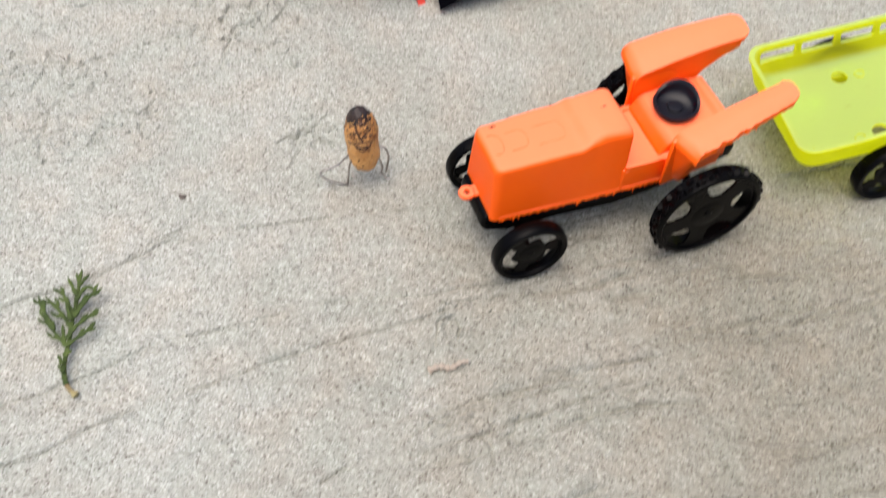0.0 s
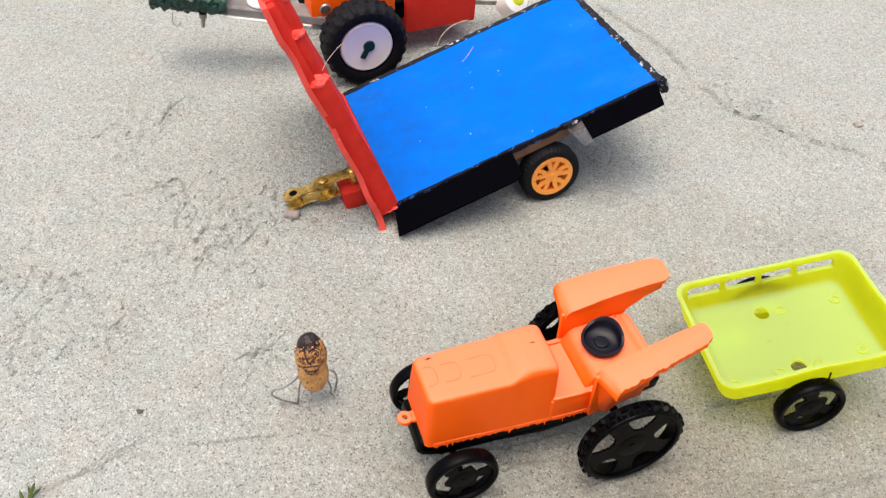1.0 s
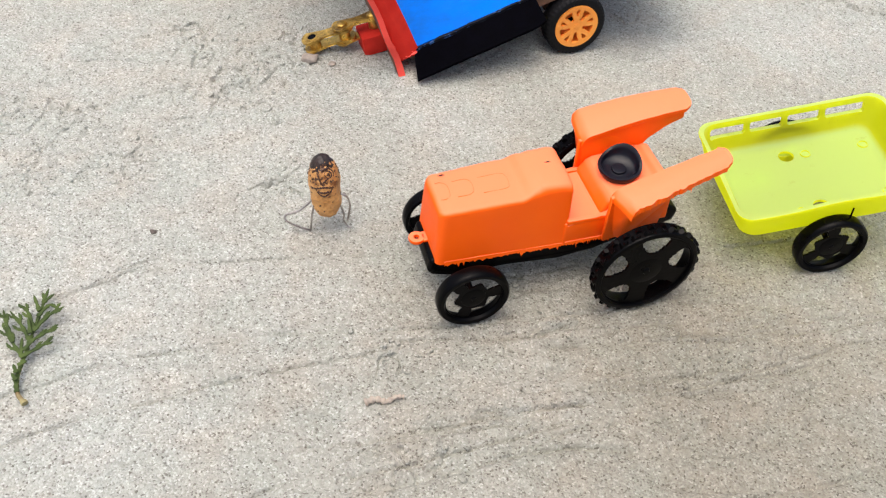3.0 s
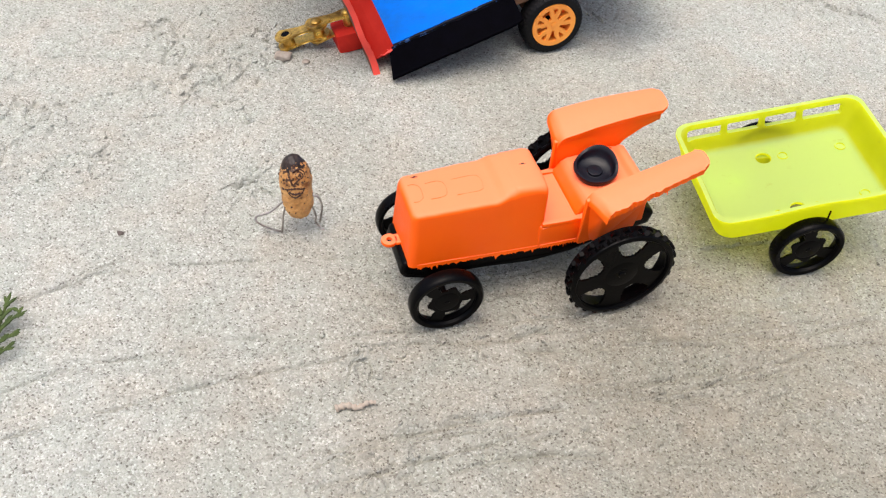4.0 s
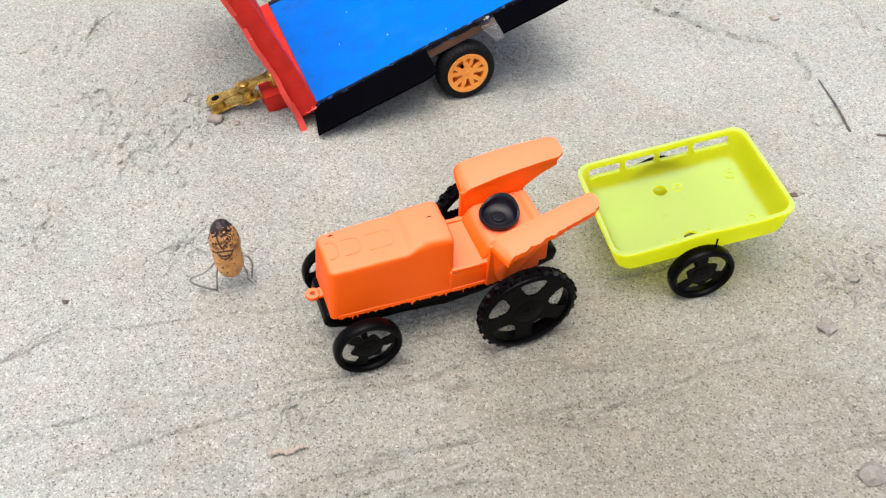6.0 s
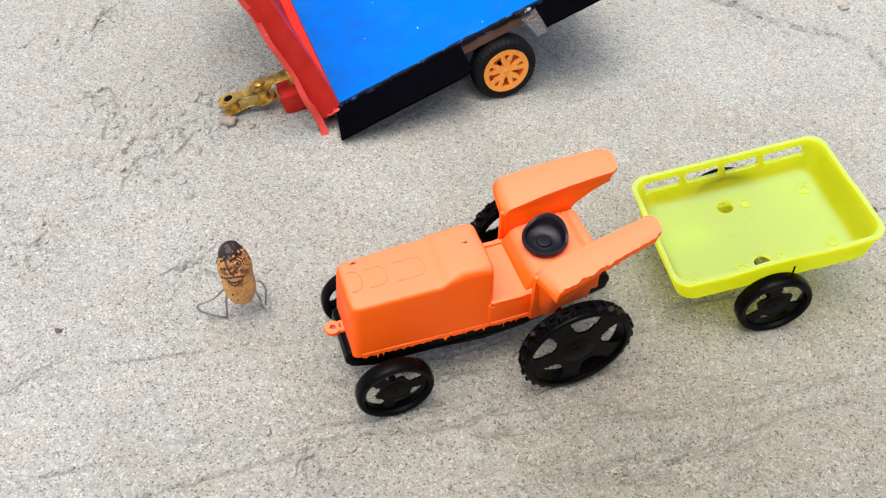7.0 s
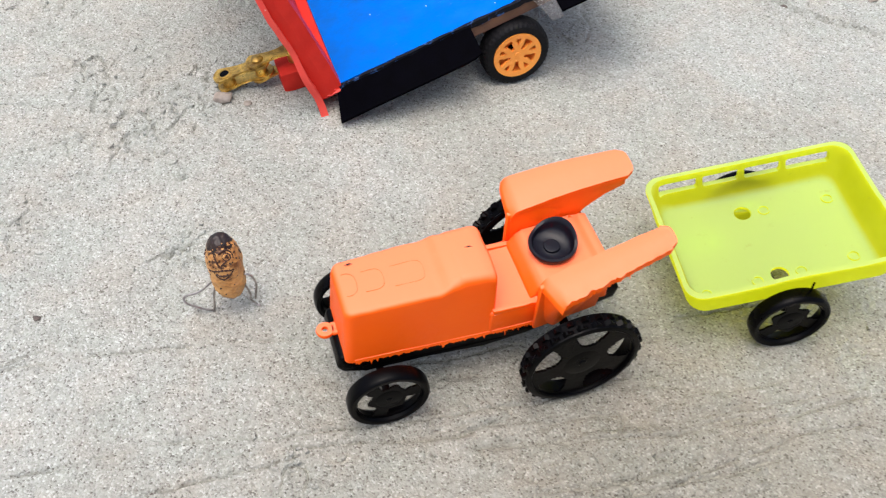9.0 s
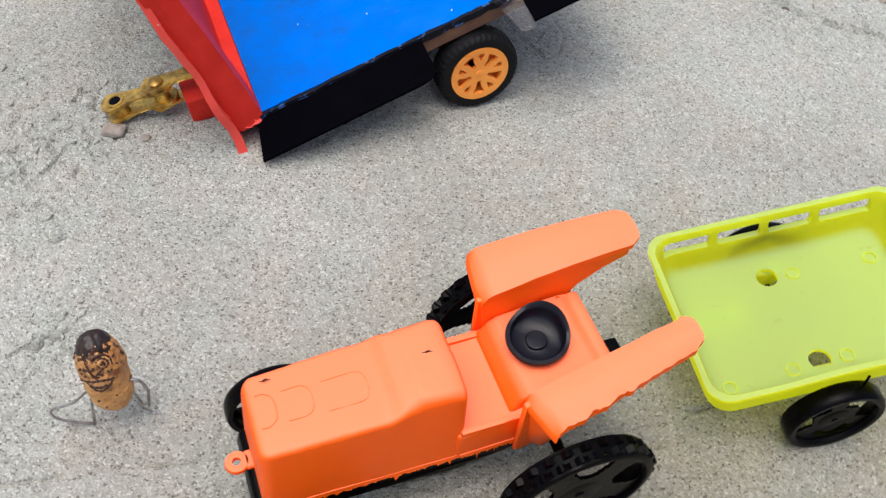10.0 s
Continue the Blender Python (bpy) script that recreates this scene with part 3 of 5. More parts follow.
def lugged_wheel(parent, name, at, radius, width, windows, lugs, out, spin=0.0):
    """A black moulded toy wheel: tyre with lugs and a disc with openings. out: +1 or -1, the side its face is on."""
    m = Matrix.Translation(at) @ pose(0, 0, 0, 90, 0, 0) @ Matrix.Diagonal((1, 1, -out, 1)) @ pose(0, 0, 0, 0, 0, spin)
    w = new(name)
    w.parent, w.empty_display_size = parent, 0.005
    bm = bmesh.new()
    R, h = radius, width / 2
    if lugs:
        T = 0.945 * R
        treaded_tyre(bm, [(0.86 * R, 0.9 * h, 0), (0.88 * R, h, 0), (0.925 * R, h, 0), (0.955 * R, 0.90 * h, 0), (0.96 * R, 0.74 * h, 0.1), (T, 0.70 * h, 1), (T, 0.20 * h, 1), (T, 0.14 * h, 0), (T, -0.10 * h, 0),
                          (T, -0.16 * h, 0.7), (T, -0.66 * h, 0.6), (0.955 * R, -0.74 * h, 0), (0.955 * R, -0.90 * h, 0), (0.93 * R, -h, 0), (0.84 * R, -h, 0), (0.82 * R, -0.6 * h, 0)], lugs, 0.07 * R, 0.3, m)
    else:
        turn_ring(bm, [(0.79 * R, 0.55 * h), (0.83 * R, 0.92 * h), (0.87 * R, h), (0.94 * R, h), (0.98 * R, 0.8 * h), (R, 0.45 * h), (R, -0.6 * h), (0.97 * R, -h), (0.88 * R, -h), (0.82 * R, -0.6 * h)], 60, m)
    part("tyre", bm, BLACK, w, "black moulded tyre with raised lugs" if lugs else "", 30)
    bm = bmesh.new()
    half = math.pi / windows

    def hole(r, a):
        d = (a + half) % (2 * half) - half
        if windows == 3:
            inner = (0.43 + 0.10 * math.exp(-(d / 0.22) ** 2)) * R
            return inner < r < 0.775 * R and abs(d) < 0.74 * half - 0.10 * (0.775 * R - r) / R
        mid, tall = 0.635 * R, 0.215 * R
        v = (r - mid) / tall
        wide = 0.70 * half
        return abs(v) < 1 and abs(d) < wide * (0.80 + 0.20 * v) * math.sqrt(max(0.0, 1 - v ** 4))

    holed_disc(bm, [R * q for q in (0.04, 0.2, 0.32, 0.36, 0.40, 0.43, 0.46, 0.49, 0.52, 0.55, 0.58, 0.61, 0.64, 0.67, 0.70, 0.73, 0.76, 0.79, 0.81, 0.83, 0.90)], 120, 0.13 * width, hole, None)
    put_in(bm, list(bm.verts), m @ Matrix.Translation((0, 0, (0.52 if lugs else 0.30) * h)))
    lathe(bm, [(0, 0.26 * h), (0.05 * R, 0.24 * h), (0.07 * R, 0.12 * h), (0.30 * R, 0.10 * h), (0.34 * R, 0.02 * h), (0.34 * R, -0.3 * h), (0.22 * R, -0.8 * h), (0, -0.8 * h)], 28, m @ Matrix.Translation((0, 0, 0.56 * h if lugs else 0.42 * h)))
    part("rim", bm, BLACK, w)
    return w


# ---------------------------------------------------------------- orange toy tractor
def ramped(x, stops):
    """A smooth value between (place, value) stops."""
    if x <= stops[0][0]:
        return stops[0][1]
    for (x0, v0), (x1, v1) in zip(stops, stops[1:]):
        if x <= x1:
            k = (x - x0) / (x1 - x0)
            k = k * k * (3 - 2 * k)
            return v0 + (v1 - v0) * k
    return stops[-1][1]


BONNET_TOP = [(0.0, 0.0372), (0.0240, 0.0384), (0.0292, 0.0405), (0.0315, 0.0414), (0.0370, 0.0415), (0.0402, 0.0408)]


def make_bonnet(t):
    """A moulded hollow cowl: rounded cross-sections drawn out from the nose to the dashboard ridge."""
    bm = bmesh.new()
    x0, x1, r = -0.0006, 0.0402, 0.0024
    stations = []
    for k in range(7):
        a = math.pi / 2 * k / 6
        stations.append((x0 + r * (1 - math.cos(a)), r * (1 - math.sin(a))))
    body = 44
    stations += [(x0 + r + (x1 - 0.0012 - x0 - r) * k / body, 0.0) for k in range(1, body + 1)]
    for k in range(1, 5):
        a = math.pi / 2 * k / 4
        stations.append((x1 - 0.0012 + 0.0012 * math.sin(a), 0.0012 * (1 - math.cos(a))))
    rings = []
    for x, inset in stations:
        hump = ramped(x, [(0.0255, 0.0), (0.0305, 1.0)])
        low = 0.0178
        top = ramped(x, BONNET_TOP) - inset
        wide = ramped(x, [(0.0, 0.0102), (0.0402, 0.0107)]) - 0.6 * inset
        edge = ramped(x, [(0.0, 0.0090), (0.0250, 0.0097), (0.0310, 0.0093), (0.0402, 0.0096)]) - inset
        ease = 0.0013 + 0.0013 * hump
        lean = 0.30 * (x < 0.004)
        half = [(wide, low)] + [(wide + (edge - wide) * q, low + (top - ease - low) * q) for q in (0.25, 0.5, 0.75, 0.92)]
        for k in range(8):
            a = math.pi / 2 * k / 7
            half.append((edge - ease + ease * math.cos(a), top - ease + ease * math.sin(a)))
        half += [((edge - ease) * q, top + 0.00025 * (1 - q * q)) for q in (0.66, 0.33)]
        line = [(-y, z) for y, z in half] + [(0.0, top + 0.00025)] + half[::-1]
        ring = []
        for y, z in line:
            p = Vector((x + lean * max(0.0, (z - 0.020)) * 0.12, y, z))
            p += 0.00013 * noise.noise_vector(p * 190) + 0.00006 * noise.noise_vector(p * 520)
            ring.append(bm.verts.new(p))
        rings.append(ring)
    n = len(rings[0])
    for a, b in zip(rings, rings[1:]):
        for k in range(n):
            bm.faces.new((a[k], a[(k + 1) % n], b[(k + 1) % n], b[k]))
    bm.faces.new(rings[0][::-1])
    bm.faces.new(rings[-1])
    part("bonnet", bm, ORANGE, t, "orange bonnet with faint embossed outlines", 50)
    for x0, x1, y0, y1 in ((0.0020, 0.0052, -0.0030, 0.0040), (0.0070, 0.0122, -0.0030, 0.0035), (0.0145, 0.0227, -0.0035, 0.0030)):
        bm = bmesh.new()
        q = 0.0016
        ring = [(x0, y1), (x1 - q, y1), (x1, y1 - q), (x1, y0 + q), (x1 - q, y0), (x0, y0)]
        tube(bm, smooth_path([(x, y, ramped(x, BONNET_TOP) + 0.00020) for x, y in ring], 4), 0.00017, 6)
        part("embossed_outline", bm, ORANGE, t)
    for x, y, z, turn in ((0.0046, 0.0066, 0.0377, 20), (0.0352, 0.0012, 0.0417, 10)):
        bm = bmesh.new()
        tube(bm, smooth_path([(-0.0010, 0.0004, 0.0), (-0.0003, 0.0001, 0.00008), (0.0004, 0.0, 0.00008), (0.0010, -0.0004, 0.0)], 4), [0.00008] * 4 + [0.00022] * 5 + [0.00010] * 4, 6, pose(x, y, z, 0, 0, turn))
        part("moulding_nick", bm, CHAR, t, "small dark nick in the plastic")


def ragged_edge(t, start, end, deep, seed, out):
    """Thin uneven flash that the mould left along a lower edge, with a few longer whiskers."""
    bm = bmesh.new()
    rnd = random.Random(seed)
    start, end = Vector(start), Vector(end)
    count = 90
    rows = []
    for k in range(count + 1):
        p = start.lerp(end, k / count)
        drop = deep * (0.35 + 0.9 * max(0.0, noise.noise(Vector((k * 0.23, seed, 3)))) + 0.5 * rnd.random() ** 3)
        if rnd.random() < 0.05:
            drop += deep * 1.1
        low = p + Vector((0, out * drop * 0.35, -drop))
        rows.append([bm.verts.new(q) for q in (p + Vector((0, -0.00012, 0.0007)), p + Vector((0, 0.00012, 0.0007)), low + Vector((0, 0.00008, 0)), low + Vector((0, -0.00008, 0)))])
    for a, b in zip(rows, rows[1:]):
        for k in range(4):
            bm.faces.new((a[k], a[(k + 1) % 4], b[(k + 1) % 4], b[k]))
    bm.faces.new(rows[0])
    bm.faces.new(rows[-1][::-1])
    part("moulding_flash", bm, ORANGE, t, "ragged thin moulding edge")


def make_mudguard(t, s, corners, bulge):
    """A sloping plate with a wall under its inner edge and a closed front. corners: inner front, outer front, outer rear, inner rear."""
    A, B, C, D = [Vector(c) / 1000 for c in corners]
    rnd = random.Random(5 + s)
    bm = bmesh.new()
    nu, nv = 56, 8
    top, low = [], []
    for i in range(nu + 1):
        u = i / nu
        rt, rl = [], []
        for j in range(nv + 1):
            v = j / nv
            p = A.lerp(D, u).lerp(B.lerp(C, u), v)
            p.z += bulge * math.sin(math.pi * u) + 0.0007 * math.sin(math.pi * v)
            # rounded rear corners and softer front ones
            side = abs(2 * v - 1)
            p.x -= 0.0022 * max(0.0, (u - 0.92) / 0.08) ** 1.5 * side ** 6
            p.x += 0.0009 * max(0.0, (0.06 - u) / 0.06) * side ** 4
            p.z -= 0.0016 * max(0.0, (0.10 - u) / 0.10) ** 2
            if j == nv and 0 < i < nu - 4 and s < 0:
                fray = 0.0007 * noise.noise(Vector((u * 13, s, 1))) + (0.0008 * rnd.uniform(-1, 1) ** 5 if u < 0.55 else 0.0)
                p.y += s * fray
            p += 0.00012 * noise.noise_vector(p * 260)
            rt.append(bm.verts.new(p))
            rl.append(bm.verts.new(p - Vector((0, 0, 0.0013 + (0.0006 if j == nv else 0.0)))))
        top.append(rt)
        low.append(rl)
    for i in range(nu):
        for j in range(nv):
            bm.faces.new((top[i][j], top[i + 1][j], top[i + 1][j + 1], top[i][j + 1]))
            bm.faces.new((low[i][j], low[i][j + 1], low[i + 1][j + 1], low[i + 1][j]))
        for j in (0, nv):
            bm.faces.new((top[i][j], low[i][j], low[i + 1][j], top[i + 1][j]))
    for i in (0, nu):
        for j in range(nv):
            bm.faces.new((top[i][j], top[i][j + 1], low[i][j + 1], low[i][j]))
    edges = [e for e in bm.edges if e.calc_face_angle(0) > 0.75]
    bmesh.ops.bevel(bm, geom=edges, offset=0.00035, segments=2, profile=0.6, affect="EDGES", clamp_overlap=True)
    # wall under the inner edge, deep at the front and shallow at the rear, set in from the edge
    def wall(x, z, back):
        k = (x - A.x) / (D.x - A.x)
        y = A.y + (D.y - A.y) * k + s * (0.0006 + back)
        return (x, y, z)
    ridge = lambda x: A.z + (D.z - A.z) * (x - A.x) / (D.x - A.x) - 0.0010
    outline = [(0.0502, 0.0200), (0.0500, ridge(0.0500)), (0.0600, ridge(0.0600)), (0.0720, ridge(0.0720)), (0.0846, ridge(0.0846)), (0.0848, ridge(0.0846) - 0.0030), (0.0790, 0.0392), (0.0735, 0.0352), (0.0698, 0.0300), (0.0692, 0.0215)]
    prism(bm, outline, 0.0, 0.0014, 0.0003, 1, None, lambda c: wall(c.x, c.z, c.y))
    # lip under the rear edge
    box(bm, 0.0, 0.0010, 0.12, 0.88, -0.0032, -0.0006, 0.0003, 1, None, lambda c: (D.lerp(C, c.y) + Vector((c.x - 0.0026, 0, c.z))))
    # front that closes the guard ahead of the wheel
    yi = abs(A.y) + 0.0004
    yo = abs(B.y) - 0.0010
    yr = abs(A.lerp(D, 0.55).y) + 0.0008
    made = [bm.verts.new((x, s * y, z)) for x, y, z in ((0.0504, yi, A.z - 0.0010), (B.x + 0.0006, yo, B.z - 0.0012), (0.0528, yi - 0.0005, 0.0205), (0.0556, yi + 0.0026, 0.0207),
                                                         (0.0690, yo - 0.0030, 0.0396), (0.0612, yi + 0.0034, 0.0292), (0.0680, yr, 0.0300), (0.0700, yr, 0.0398))]
    hull = bmesh.ops.convex_hull(bm, input=made)
    keep = [g for g in hull["geom"] if isinstance(g, bmesh.types.BMEdge) and g.is_valid]
    bmesh.ops.bevel(bm, geom=keep, offset=0.0007, segments=3, profile=0.5, affect="EDGES", clamp_overlap=True)
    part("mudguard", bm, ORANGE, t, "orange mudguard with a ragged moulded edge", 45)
    if s > 0:
        return
    # torn flash hanging below the outer edge
    p, q = B.lerp(C, 0.05), B.lerp(C, 0.62)
    ragged_edge(t, p + Vector((0, -s * 0.0004, -0.0014)), q + Vector((0, -s * 0.0006, -0.0016)), 0.0011, 15 + s, s)


def make_tractor():
    """Local axes: x to the rear from the nose, y across, z up from the sand."""
    t = thing("toy_tractor", pose(0.0301, 0.1838, 0, 0, 0, 19.6), "small orange plastic toy tractor with black wheels on sand", "toy tractor")
    make_bonnet(t)
    ragged_edge(t, (0.0020, -0.0102, 0.0182), (0.0395, -0.0107, 0.0182), 0.0010, 2, -1)
    ragged_edge(t, (0.0020, 0.0102, 0.0182), (0.0395, 0.0107, 0.0182), 0.0010, 3, 1)
    ragged_edge(t, (0.0395, -0.01105, 0.0186), (0.0540, -0.01105, 0.0190), 0.0009, 4, -1)
    # nose tab with a hole
    bm = bmesh.new()
    turn_ring(bm, [(0.0009, -0.0006), (0.0023, -0.0006), (0.0025, 0), (0.0023, 0.0006), (0.0009, 0.0006)], 20, Matrix.Translation((-0.0036, 0.0012, 0.0188)))
    box(bm, -0.0020, 0.0022, -0.0008, 0.0032, 0.0182, 0.0194, 0.0003, 1)
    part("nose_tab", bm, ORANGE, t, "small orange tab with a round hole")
    # footwell with low curbs, and the seat base that rises behind it
    bm = bmesh.new()
    prism(bm, [(0.0385, 0.0180), (0.0385, 0.0268), (0.0500, 0.0272), (0.0535, 0.0286), (0.0550, 0.0215), (0.0555, 0.0185)], -0.0109, 0.0115, 0.0010, 3)
    for y in (-0.0102, 0.0108):
        box(bm, 0.0392, 0.0520, y - 0.0008, y + 0.0008, 0.0262, 0.0279, 0.0005, 2)
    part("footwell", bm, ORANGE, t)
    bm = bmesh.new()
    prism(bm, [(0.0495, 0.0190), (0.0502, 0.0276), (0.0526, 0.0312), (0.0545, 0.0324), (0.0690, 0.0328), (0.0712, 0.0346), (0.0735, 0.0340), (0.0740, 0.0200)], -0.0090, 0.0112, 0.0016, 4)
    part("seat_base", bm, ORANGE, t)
    bm = bmesh.new()
    lathe(bm, [(0.0054, -0.0018), (0.0068, 0.0002), (0.0075, 0.0015), (0.0074, 0.0020), (0.0065, 0.0021), (0.0062, 0.0017), (0.0058, 0.0006), (0.0052, 0.0003), (0.0030, 0.0002), (0.0026, 0.0003), (0.0024, 0.0009), (0.0020, 0.0010), (0, 0.0010)], 48)
    for v in bm.verts:
        back = max(0.0, (0.72 * v.co.x + 0.69 * v.co.y) / 0.0072)
        v.co += 0.00030 * noise.noise_vector(v.co * 170)
        v.co.z += 0.0030 * back ** 1.5 * (v.co.xy.length / 0.0072)
        v.co.xy *= 0.91
    put_in(bm, list(bm.verts), pose(0.0600, 0.0022, 0.0328, 0, 0, 0))
    part("seat", bm, SEAT, t, "round dark dished seat with a raised back")
    make_mudguard(t, -1, ((50.0, -12.0, 38.8), (52.6, -21.2, 38.3), (86.8, -15.2, 45.4), (86.3, -8.3, 46.4)), 0.0003)
    make_mudguard(t, 1, ((50.0, 11.0, 39.2), (51.0, 23.2, 40.8), (86.2, 20.2, 47.0), (86.8, 11.6, 45.5)), 0.0010)
    # black underside
    bm = bmesh.new()
    prism(bm, [(-0.0020, 0.0152), (-0.0010, 0.0186), (0.0560, 0.0190), (0.0590, 0.0160), (0.0500, 0.0136), (0.0380, 0.0128), (0.0220, 0.0140), (0.0050, 0.0126), (-0.0006, 0.0130)],
          -0.0104, 0.0104, 0.0012, 3, None, lambda c: (c.x - (0.0008 if c.x < 0.004 else 0), c.y * (0.84 if c.x < 0.004 else 1.0), c.z - (0.0007 if c.z < 0.016 else 0)))
    part("chassis", bm, BLACK, t, "black plastic underside")
    bm = bmesh.new()
    prism(bm, [(0.0560, 0.0140), (0.0560, 0.0230), (0.0740, 0.0240), (0.0790, 0.0210), (0.0780, 0.0165), (0.0700, 0.0140)], -0.0075, 0.0075, 0.0016, 3)
    box(bm, 0.0770, 0.0850, 0.0035, 0.0070, 0.0150, 0.0170, 0.0006, 2)
    part("rear_housing", bm, BLACK, t, "black plastic rear housing with a tow bar")
    for x, z, r, reach in ((0.0087, 0.0112, 0.0011, 0.0185), (0.0600, 0.0182, 0.0013, 0.0245)):
        bm = bmesh.new()
        tube(bm, [(x, -reach, z), (x, reach - 0.004, z)], r, 12)
        part("axle", bm, BLACK, t)
    bm = bmesh.new()
    box(bm, 0.0062, 0.0112, -0.0060, 0.0060, 0.0105, 0.0150, 0.0008, 2)
    part("axle_mount", bm, BLACK, t)
    lugged_wheel(t, "front_wheel", (0.0087, -0.0184, 0.0112), 0.0112, 0.0043, 3, 0, -1, 70)
    lugged_wheel(t, "front_wheel", (0.0075, 0.0172, 0.0112), 0.0112, 0.0043, 3, 0, 1, 20)
    lugged_wheel(t, "rear_wheel", (0.0602, -0.0240, 0.0171), 0.0169, 0.0052, 5, 26, -1, 14)
    lugged_wheel(t, "rear_wheel", (0.0615, 0.0210, 0.0178), 0.0175, 0.0052, 5, 26, 1, 4)
    return t


make_tractor()


# ---------------------------------------------------------------- yellow-green toy trailer
def rounded_rect(x0, x1, y0, y1, r, n=5):
    pts = []
    for cx, cy, a0 in ((x1 - r, y1 - r, 0), (x0 + r, y1 - r, 90), (x0 + r, y0 + r, 180), (x1 - r, y0 + r, 270)):
        for k in range(n + 1):
            a = radians(a0 + 90 * k / n)
            pts.append((cx + r * math.cos(a), cy + r * math.sin(a)))
    return pts


def make_tub_trailer():
    """Local axes: x to the rear, y across from the near rim, z up; the tub is pitched up at the rear."""
    t = thing("toy_trailer", pose(0.1250, 0.1980, 0, 0, 0, 11.0), "bright yellow-green plastic toy trailer with black wheels on sand", "toy trailer")
    tip = Matrix.Translation((0, 0, 0.0234)) @ pose(0, 0, 0, 0, -10.7, 0)
    L, W, D = 0.0636, 0.0462, 0.0122
    bm = bmesh.new()
    steps = [(0.0000, 0.0, 0.0), (0.0000, -0.0011, 0.0), (0.0007, -0.0012, 0.0), (0.0010, -0.35 * D, 0.0), (0.0022, -0.85 * D, 0.0), (0.0032, -0.97 * D, 0.0), (0.0048, -D, 0.0)]
    inside = [(0.0080, -D + 0.0010), (0.0062, -D + 0.00112), (0.0050, -D + 0.0016), (0.0041, -D + 0.0026), (0.0034, -0.66 * D), (0.0024, -0.35 * D), (0.0017, -0.0008), (0.0013, 0.0)]

    def dense(loop):
        """Adds points along the long sides."""
        out = []
        for (ax_, ay_), (bx_, by_) in zip(loop, loop[1:] + loop[:1]):
            count = 12 if math.hypot(bx_ - ax_, by_ - ay_) > 0.010 else 1
            out += [(ax_ + (bx_ - ax_) * q / count, ay_ + (by_ - ay_) * q / count) for q in range(count)]
        return out

    def ring(inset, z):
        return [bm.verts.new((x, y, z + (0.0004 * math.sin(x * 210 + 1) * (y < W / 2) - 0.0011 * math.exp(-((x - 0.004) / 0.012) ** 2 - (y / 0.012) ** 2)) * (1 + z / D))) for x, y in dense(rounded_rect(inset, L - inset, inset, W - inset, 0.0050))]

    outer = [ring(i, z) for i, z, _ in steps]
    inner = [ring(i, z) for i, z in inside]
    n = len(outer[0])
    for rows in (outer, inner):
        for a, b in zip(rows, rows[1:]):
            for k in range(n):
                bm.faces.new((a[k], a[(k + 1) % n], b[(k + 1) % n], b[k]))
    for k in range(n):
        bm.faces.new((inner[-1][k], inner[-1][(k + 1) % n], outer[0][(k + 1) % n], outer[0][k]))
    bm.faces.new(outer[-1])
    bm.faces.new(inner[0][::-1])
    put_in(bm, list(bm.verts), tip)
    tub = part("tub", bm, TUB, t, "yellow-green tub with worn rounded rim")
    # openings through the far wall and the floor
    cut = bmesh.new()
    for x0, x1 in ((0.0046, 0.0168), (0.0186, 0.0298), (0.0316, 0.0428), (0.0446, 0.0580)):
        box(cut, x0, x1, W - 0.006, W + 0.004, -0.0054, -0.0018, 0.0005, 1)
    for x, y in ((0.0286, 0.0345), (0.0308, 0.0100)):
        lathe(cut, [(0, -D - 0.004), (0.0026, -D - 0.004), (0.0026, -D + 0.004), (0, -D + 0.004)], 24, Matrix.Translation((x, y, 0)))
    put_in(cut, list(cut.verts), tip)
    tool = finish("cutter", cut, TUB, t)
    mod = tub.modifiers.new("openings", "BOOLEAN")
    mod.operation, mod.object, mod.solver = "DIFFERENCE", tool, "EXACT"
    bpy.context.view_layer.update()
    cut_mesh = bpy.data.meshes.new_from_object(tub.evaluated_get(bpy.context.evaluated_depsgraph_get()))
    tub.modifiers.remove(mod)
    tub.data = cut_mesh
    tub.data.set_sharp_from_angle(angle=radians(38))
    bpy.data.objects.remove(tool)
    for x, y, turn in ((0.0545, 0.0335, 20), (0.0240, 0.0090, 70), (0.0085, 0.0080, 150), (0.0530, 0.0110, 200), (0.0350, 0.0340, 0), (0.0370, 0.0095, 0)):
        bm = bmesh.new()
        turn_ring(bm, [(0.0013, -0.0002), (0.0018, -0.0002), (0.0017, 0.00042), (0.0014, 0.00042)], 24, tip @ pose(x, y, -D + 0.00108, 0, 0, turn))
        part("moulding_ring", bm, TUB, t)
    # running gear
    ax, az = 0.0328, 0.0120
    bm = bmesh.new()
    tube(bm, [(ax, 0.0018, az), (ax + 0.0008, W - 0.0018, az - 0.0016)], 0.0011, 12)
    part("axle", bm, BLACK, t)
    for y in (0.0085, W - 0.0085):
        bm = bmesh.new()
        prism(bm, [(ax - 0.0025, 0.0100), (ax - 0.0040, 0.0158), (ax + 0.0040, 0.0168), (ax + 0.0025, 0.0100)], y - 0.0012, y + 0.0012, 0.0004, 1)
        part("axle_bracket", bm, TUB, t)
    bm = bmesh.new()
    tube(bm, [(ax + 0.0028, -0.0004, 0.0225), (ax + 0.0026, -0.0002, 0.0266)], 0.0003, 6)
    part("axle_pin", bm, BLACK, t)
    lugged_wheel(t, "wheel", (ax, -0.0011, 0.0116), 0.0116, 0.0046, 3, 0, -1, 42)
